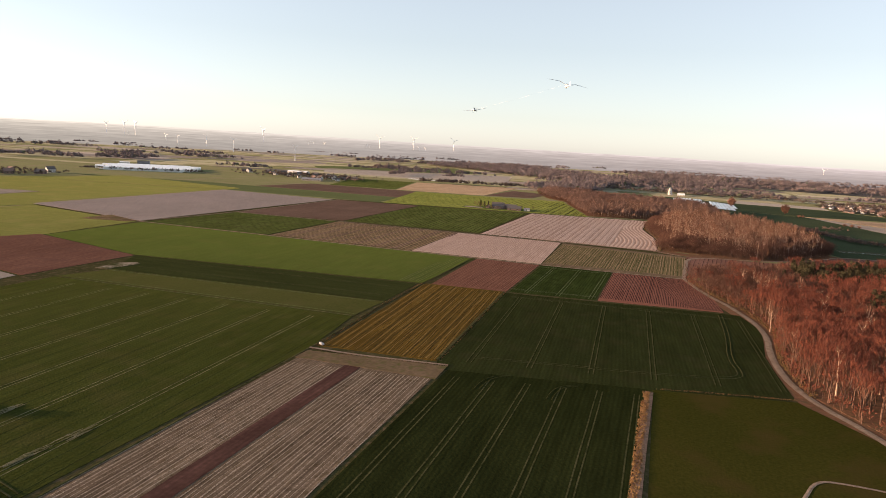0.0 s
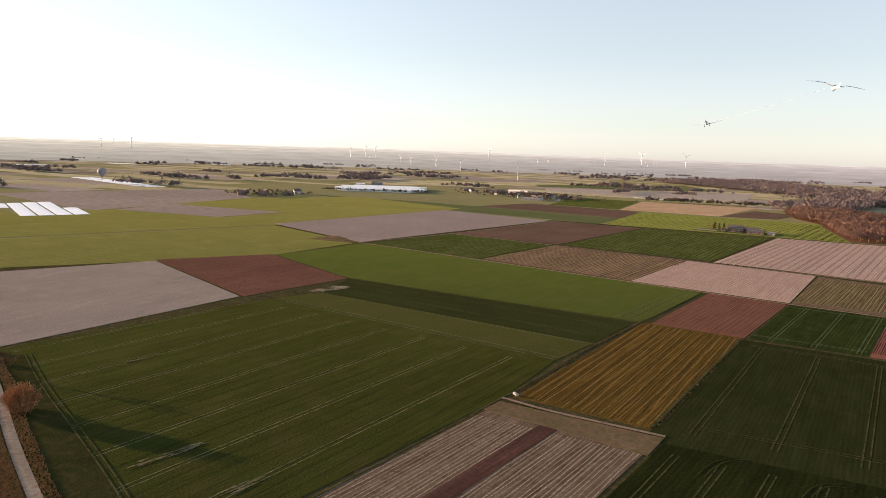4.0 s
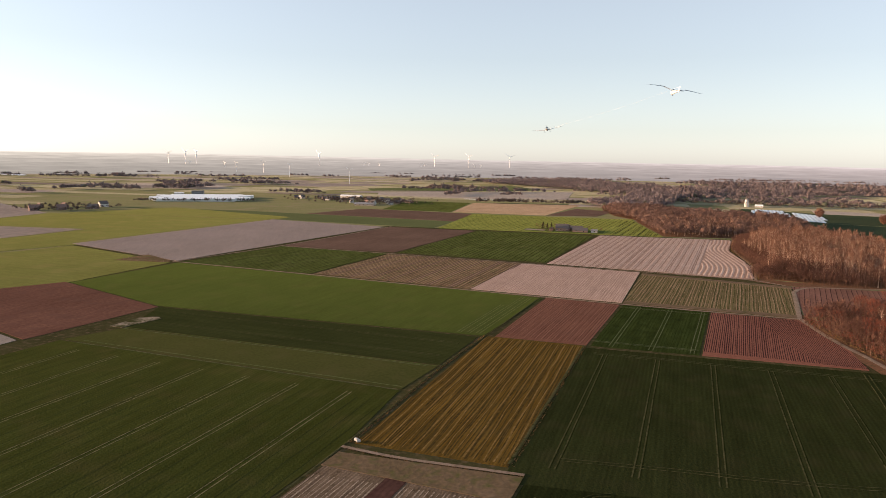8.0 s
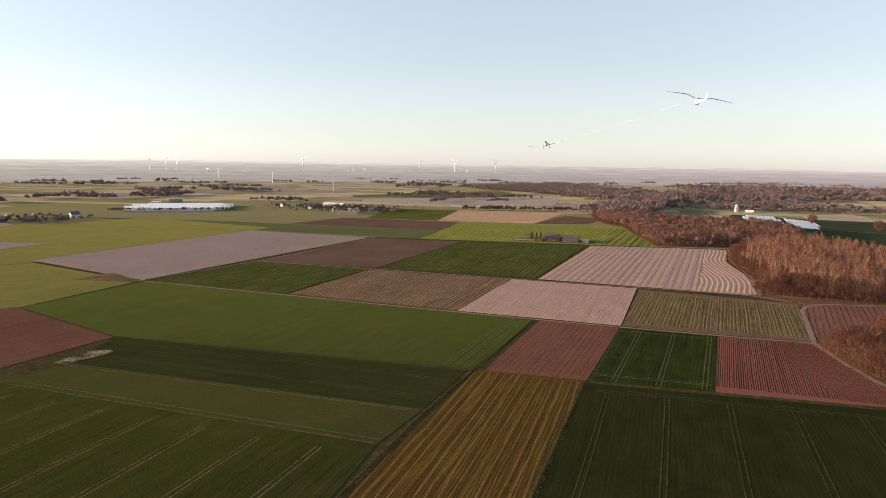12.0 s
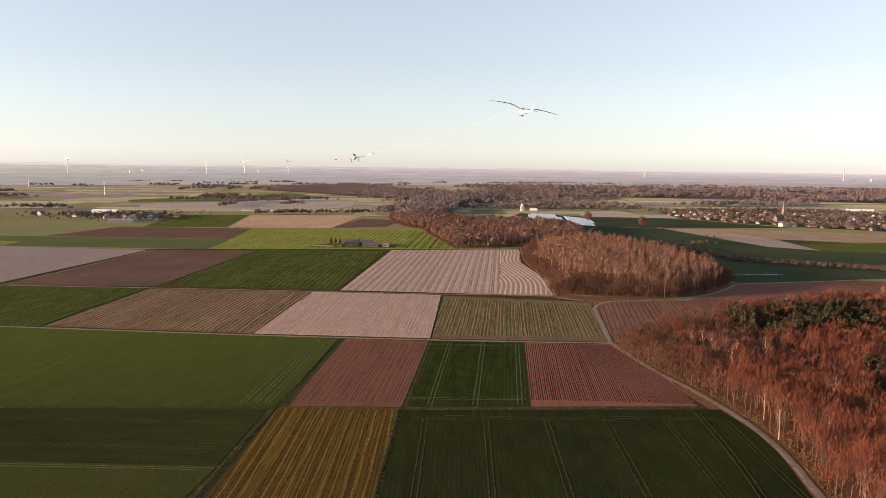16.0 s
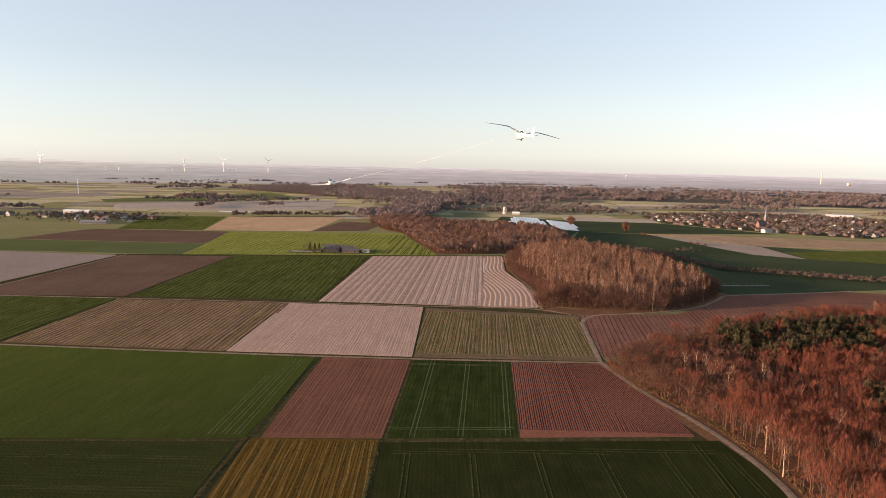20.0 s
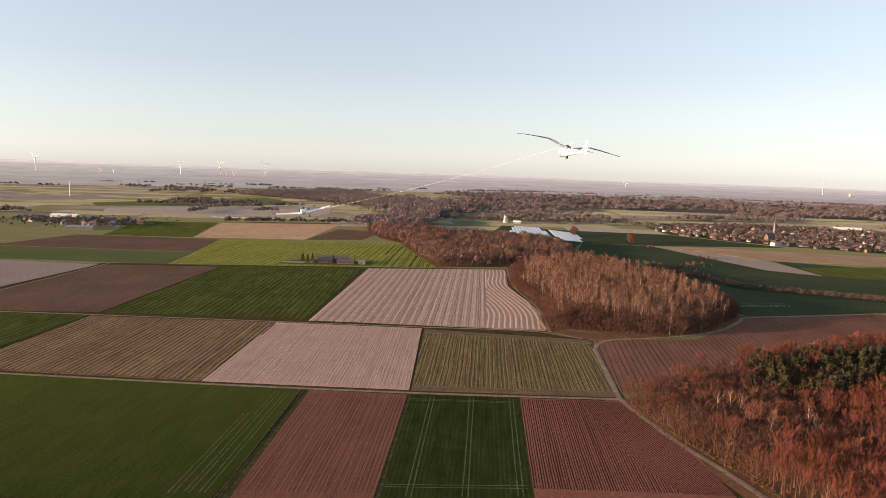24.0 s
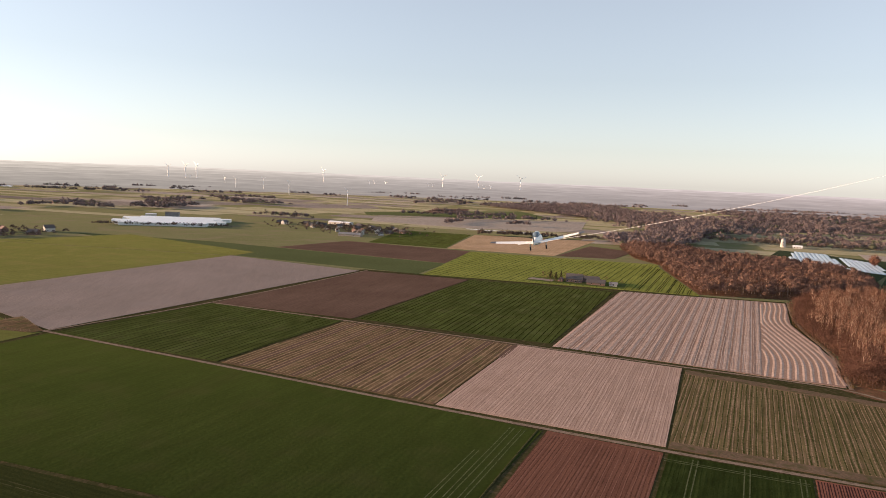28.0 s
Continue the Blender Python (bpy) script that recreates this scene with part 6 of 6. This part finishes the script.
def scrub(label, line, wide, count, high, seed, material=SCRUB):
    """A verge of dry grass tufts along a line."""
    g = random.Random(seed)
    v, t = [], []
    legs = list(zip(line, line[1:]))
    lens = [math.dist(a, b) for a, b in legs]
    for _ in range(count):
        (a, b), = g.choices(legs, lens)
        q = g.random()
        d = math.dist(a, b)
        nx, ny = -(b[1] - a[1]) / d, (b[0] - a[0]) / d
        w = g.uniform(-wide, wide)
        x, y = a[0] + (b[0] - a[0]) * q + nx * w, a[1] + (b[1] - a[1]) * q + ny * w
        for _ in range(5):
            o, e, h = len(v), g.uniform(0, 6.28), high * g.uniform(0.4, 1.2)
            dx, dy, s = 0.22 * math.cos(e), 0.22 * math.sin(e), g.uniform(-0.5, 0.5)
            v += [(x - dx, y - dy, 0.05), (x + dx, y + dy, 0.05), (x + s * h, y + g.uniform(-0.5, 0.5) * h, h)]
            t.append((o, o + 1, o + 2))
    return tagged(build("verge_scrub", v, t, material), label, "scrub", kind="stuff")


scrub("dry orange-brown grass along the lane", quad(-207, -246, -161, -259.5, -116, -276.5, -65, -293, -38, -302), 2.1, 4600, 0.8, 61)
scrub("dry grass between lane and wheat", quad(-205, -238.5, -161, -251.5, -112, -269.5, -65, -285, -36, -293), 1.8, 2600, 0.7, 62)
scrub("dry grass along the wood track", quad(162, 108, 172, 62, 186, 20, 193, -30, 185, -84, 187, -130), 2.2, 2200, 0.7, 63, DRY_GRASS)
scrub("rough grass at the bare strip", quad(125.5, -150, 122.5, -192, 118.5, -262), 1.3, 1100, 0.7, 64)
scrub("pale grass line between two fields", quad(129, -144.5, 150, -140.5, 180, -135.5), 0.5, 190, 0.5, 65, DRY_GRASS)
scrub("dry grass along the pink field", quad(147, 252, 152, 320, 139, 437, 147, 556), 1.6, 700, 0.8, 66, DRY_GRASS)
TWIG_ORANGE = soil("orange_brown_twigs", (0.36, 0.17, 0.08), (0.46, 0.23, 0.11), patch=0.1, grain=0.8, bump=0, island=0.35)
for x, y, h, w, leaf, label, n in ((-125, -264, 11, 11, TWIG_ORANGE, "tall dense orange-brown bush beside the lane", 6500), (-131, -261, 5, 7, TWIG_ORANGE, "low orange-brown bush beside the lane", 900), (-36, -293, 9, 12, TWIG_BROWN, "wide brown bush in the wheat margin", 2400),
                                   (-46, -290, 4.5, 7, TWIG_BROWN, "low brown bush in the wheat margin", 700), (-185, -244, 3.2, 5, TWIG_BROWN, "low shrub beside the lane", 500), (-24, -305, 4, 6, TWIG_BROWN, "low brown bush beside the lane", 600)):
    wood, crown = coppice(int(-x), h, w, 34, n, 0.09)
    t = tree_thing("bush", label, wood, crown, BARK, leaf, "bush")
    t.location = (x, y, 0)
wood, crown = bare_tree(171, 10.5, 0.5, 14, 320, 0.07, 0.6, 2.2, 0.2)
t = tree_thing("roadside_tree", "small gnarled leafless tree beside the lane", wood, crown, BARK, TWIG_BROWN)
t.location = (-168, -250, 0)
field("bare pale patch in the wheat", quad(-197, -60, -197, -38, -189, -33, -184, -36, -189, -60), soil("patchy_bare_ground", (0.06, 0.06, 0.022), (0.34, 0.27, 0.20), (0.05, 0.055, 0.018), patch=0.14, grain=1.0), 0.22)
field("fenced bare plot beside the track", quad(-376, 122, -374, 160, -326, 137, -328, 130), STRAW, 0.22)
field("brown headland of the stubble field", quad(-8, -156, 50, -152, 49.6, -168, -8.5, -166), soil("brown_headland", (0.15, 0.105, 0.06), (0.19, 0.13, 0.08), (0.11, 0.10, 0.04), patch=0.06, bump=0.6), 0.2)
track("headland_track", "pale worn track at the end of the stubble field", quad(-9, -152, 10, -153.5, 30, -152, 50, -150.5), 1.6, TRACK, z=0.33)
track("headland_track", "wheel tracks round the wheat field", quad(-190, -232, -150, -246, -101, -260, -60, -272, -19, -286), 0.55, TRAM, z=0.31)
track("headland_track", "wheel tracks round the wheat field", quad(-190, -230, -150, -244, -101, -258, -60, -270, -19, -284), 0.55, TRAM, z=0.31)
for x0, y0, x1, y1 in ((-372, 128, -372, 158), (-372, 158, -330, 138), (-360, 124, -330, 131)):
    fence = tagged(new("fence"), "low wire fence with wooden posts round the plot", "fence")
    d = math.hypot(x1 - x0, y1 - y0)
    for i in range(int(d / 6) + 1):
        q = i * 6 / d
        build("post", *box(x0 + (x1 - x0) * q - 0.08, y0 + (y1 - y0) * q - 0.08, 0, x0 + (x1 - x0) * q + 0.08, y0 + (y1 - y0) * q + 0.08, 1.8), WOOD_DOOR, fence)
    for z in (0.7, 1.5):
        wv2, wf2 = ribbon([(x0, y0), (x1, y1)], 0.06, z, 0.04)
        build("rail", wv2, wf2, WOOD_DOOR, fence)
paddock = tagged(new("paddock_fence"), "dark wooden paddock fence with a white rail at the meadow's edge", "fence")
for row in (0, 11):
    for i in range(12):
        px, py = 326 + 4.4 * i, 361 + row + 0.6 * i
        build("post", *box(px - 0.12, py - 0.12, 0, px + 0.12, py + 0.12, 2.4 if i % 4 == 0 else 1.7), WOOD_DOOR, paddock)
    build("rail", *ribbon([(326, 361 + row), (374.4, 367.6 + row)], 0.14, 0.9, 0.1), WOOD_DOOR, paddock)
    build("rail", *ribbon([(326, 361 + row), (374.4, 367.6 + row)], 0.12, 1.5, 0.1), WOOD_DOOR if row else STEEL, paddock, "" if row else "white top rail")
THIN = soil("thin_pale_crop", (0.11, 0.105, 0.055), (0.20, 0.18, 0.11), (0.05, 0.055, 0.018), patch=0.3, grain=1.5)


def streak(x0, y0, x1, y1, wide, seed):
    """Thin crop: ragged pale slivers side by side along a wheel track."""
    g = random.Random(seed)
    pieces = []
    for layer in range(16):
        q, d = g.uniform(0, 0.75), g.gauss(0, 0.45) * wide
        e = min(1, q + g.uniform(0.12, 0.35))
        a, b = (x0 + (x1 - x0) * q + d, y0 + (y1 - y0) * q), (x0 + (x1 - x0) * e + d + g.uniform(-0.4, 0.4), y0 + (y1 - y0) * e)
        k = 9
        v, f = [], []
        for i in range(k + 1):
            u = i / k
            w = wide * 0.3 * math.sin(math.pi * u) * g.uniform(0.3, 1.0) + 0.02
            px, py = a[0] + (b[0] - a[0]) * u, a[1] + (b[1] - a[1]) * u
            v += [(px - w, py, 0.30 + 0.004 * layer), (px + w, py, 0.30 + 0.004 * layer)]
        pieces.append((v, [(2 * i, 2 * i + 1, 2 * i + 3, 2 * i + 2) for i in range(k)]))
    tagged(build("thin_crop_patch", *joined(pieces), THIN), "ragged pale streak of thin crop in the wheat", "crop patch", kind="stuff")


streak(-64, -267, -61, -238, 2.0, 81)
streak(-33, -278, -29.5, -245, 2.2, 82)
streak(-150, -214, -149, -196, 1.0, 83)
field("dark grassy strip between wheat and lane", quad(-203, -237, -188, -232, -150, -246, -101, -260, -60, -272, -22, -286, -22, -298, -60, -285.5, -112, -268, -161, -251), soil("dull_margin_grass", (0.030, 0.034, 0.011), (0.041, 0.043, 0.015), (0.055, 0.047, 0.02), patch=0.06, grain=1.2, bump=0.5), 0.2)
scrub("pale straw litter along the ochre field", quad(-5.5, 0, -8, -60, -8, -148), 1.0, 900, 0.35, 67, DRY_GRASS)
scrub("straw litter between ochre stubble and wheat", quad(46.5, -2, 45, -146), 0.8, 700, 0.3, 68, DRY_GRASS)
scrub("rough straw at the edge of the stubble field", quad(-8, -152, 20, -154, 50, -151), 1.2, 500, 0.35, 69, DRY_GRASS)
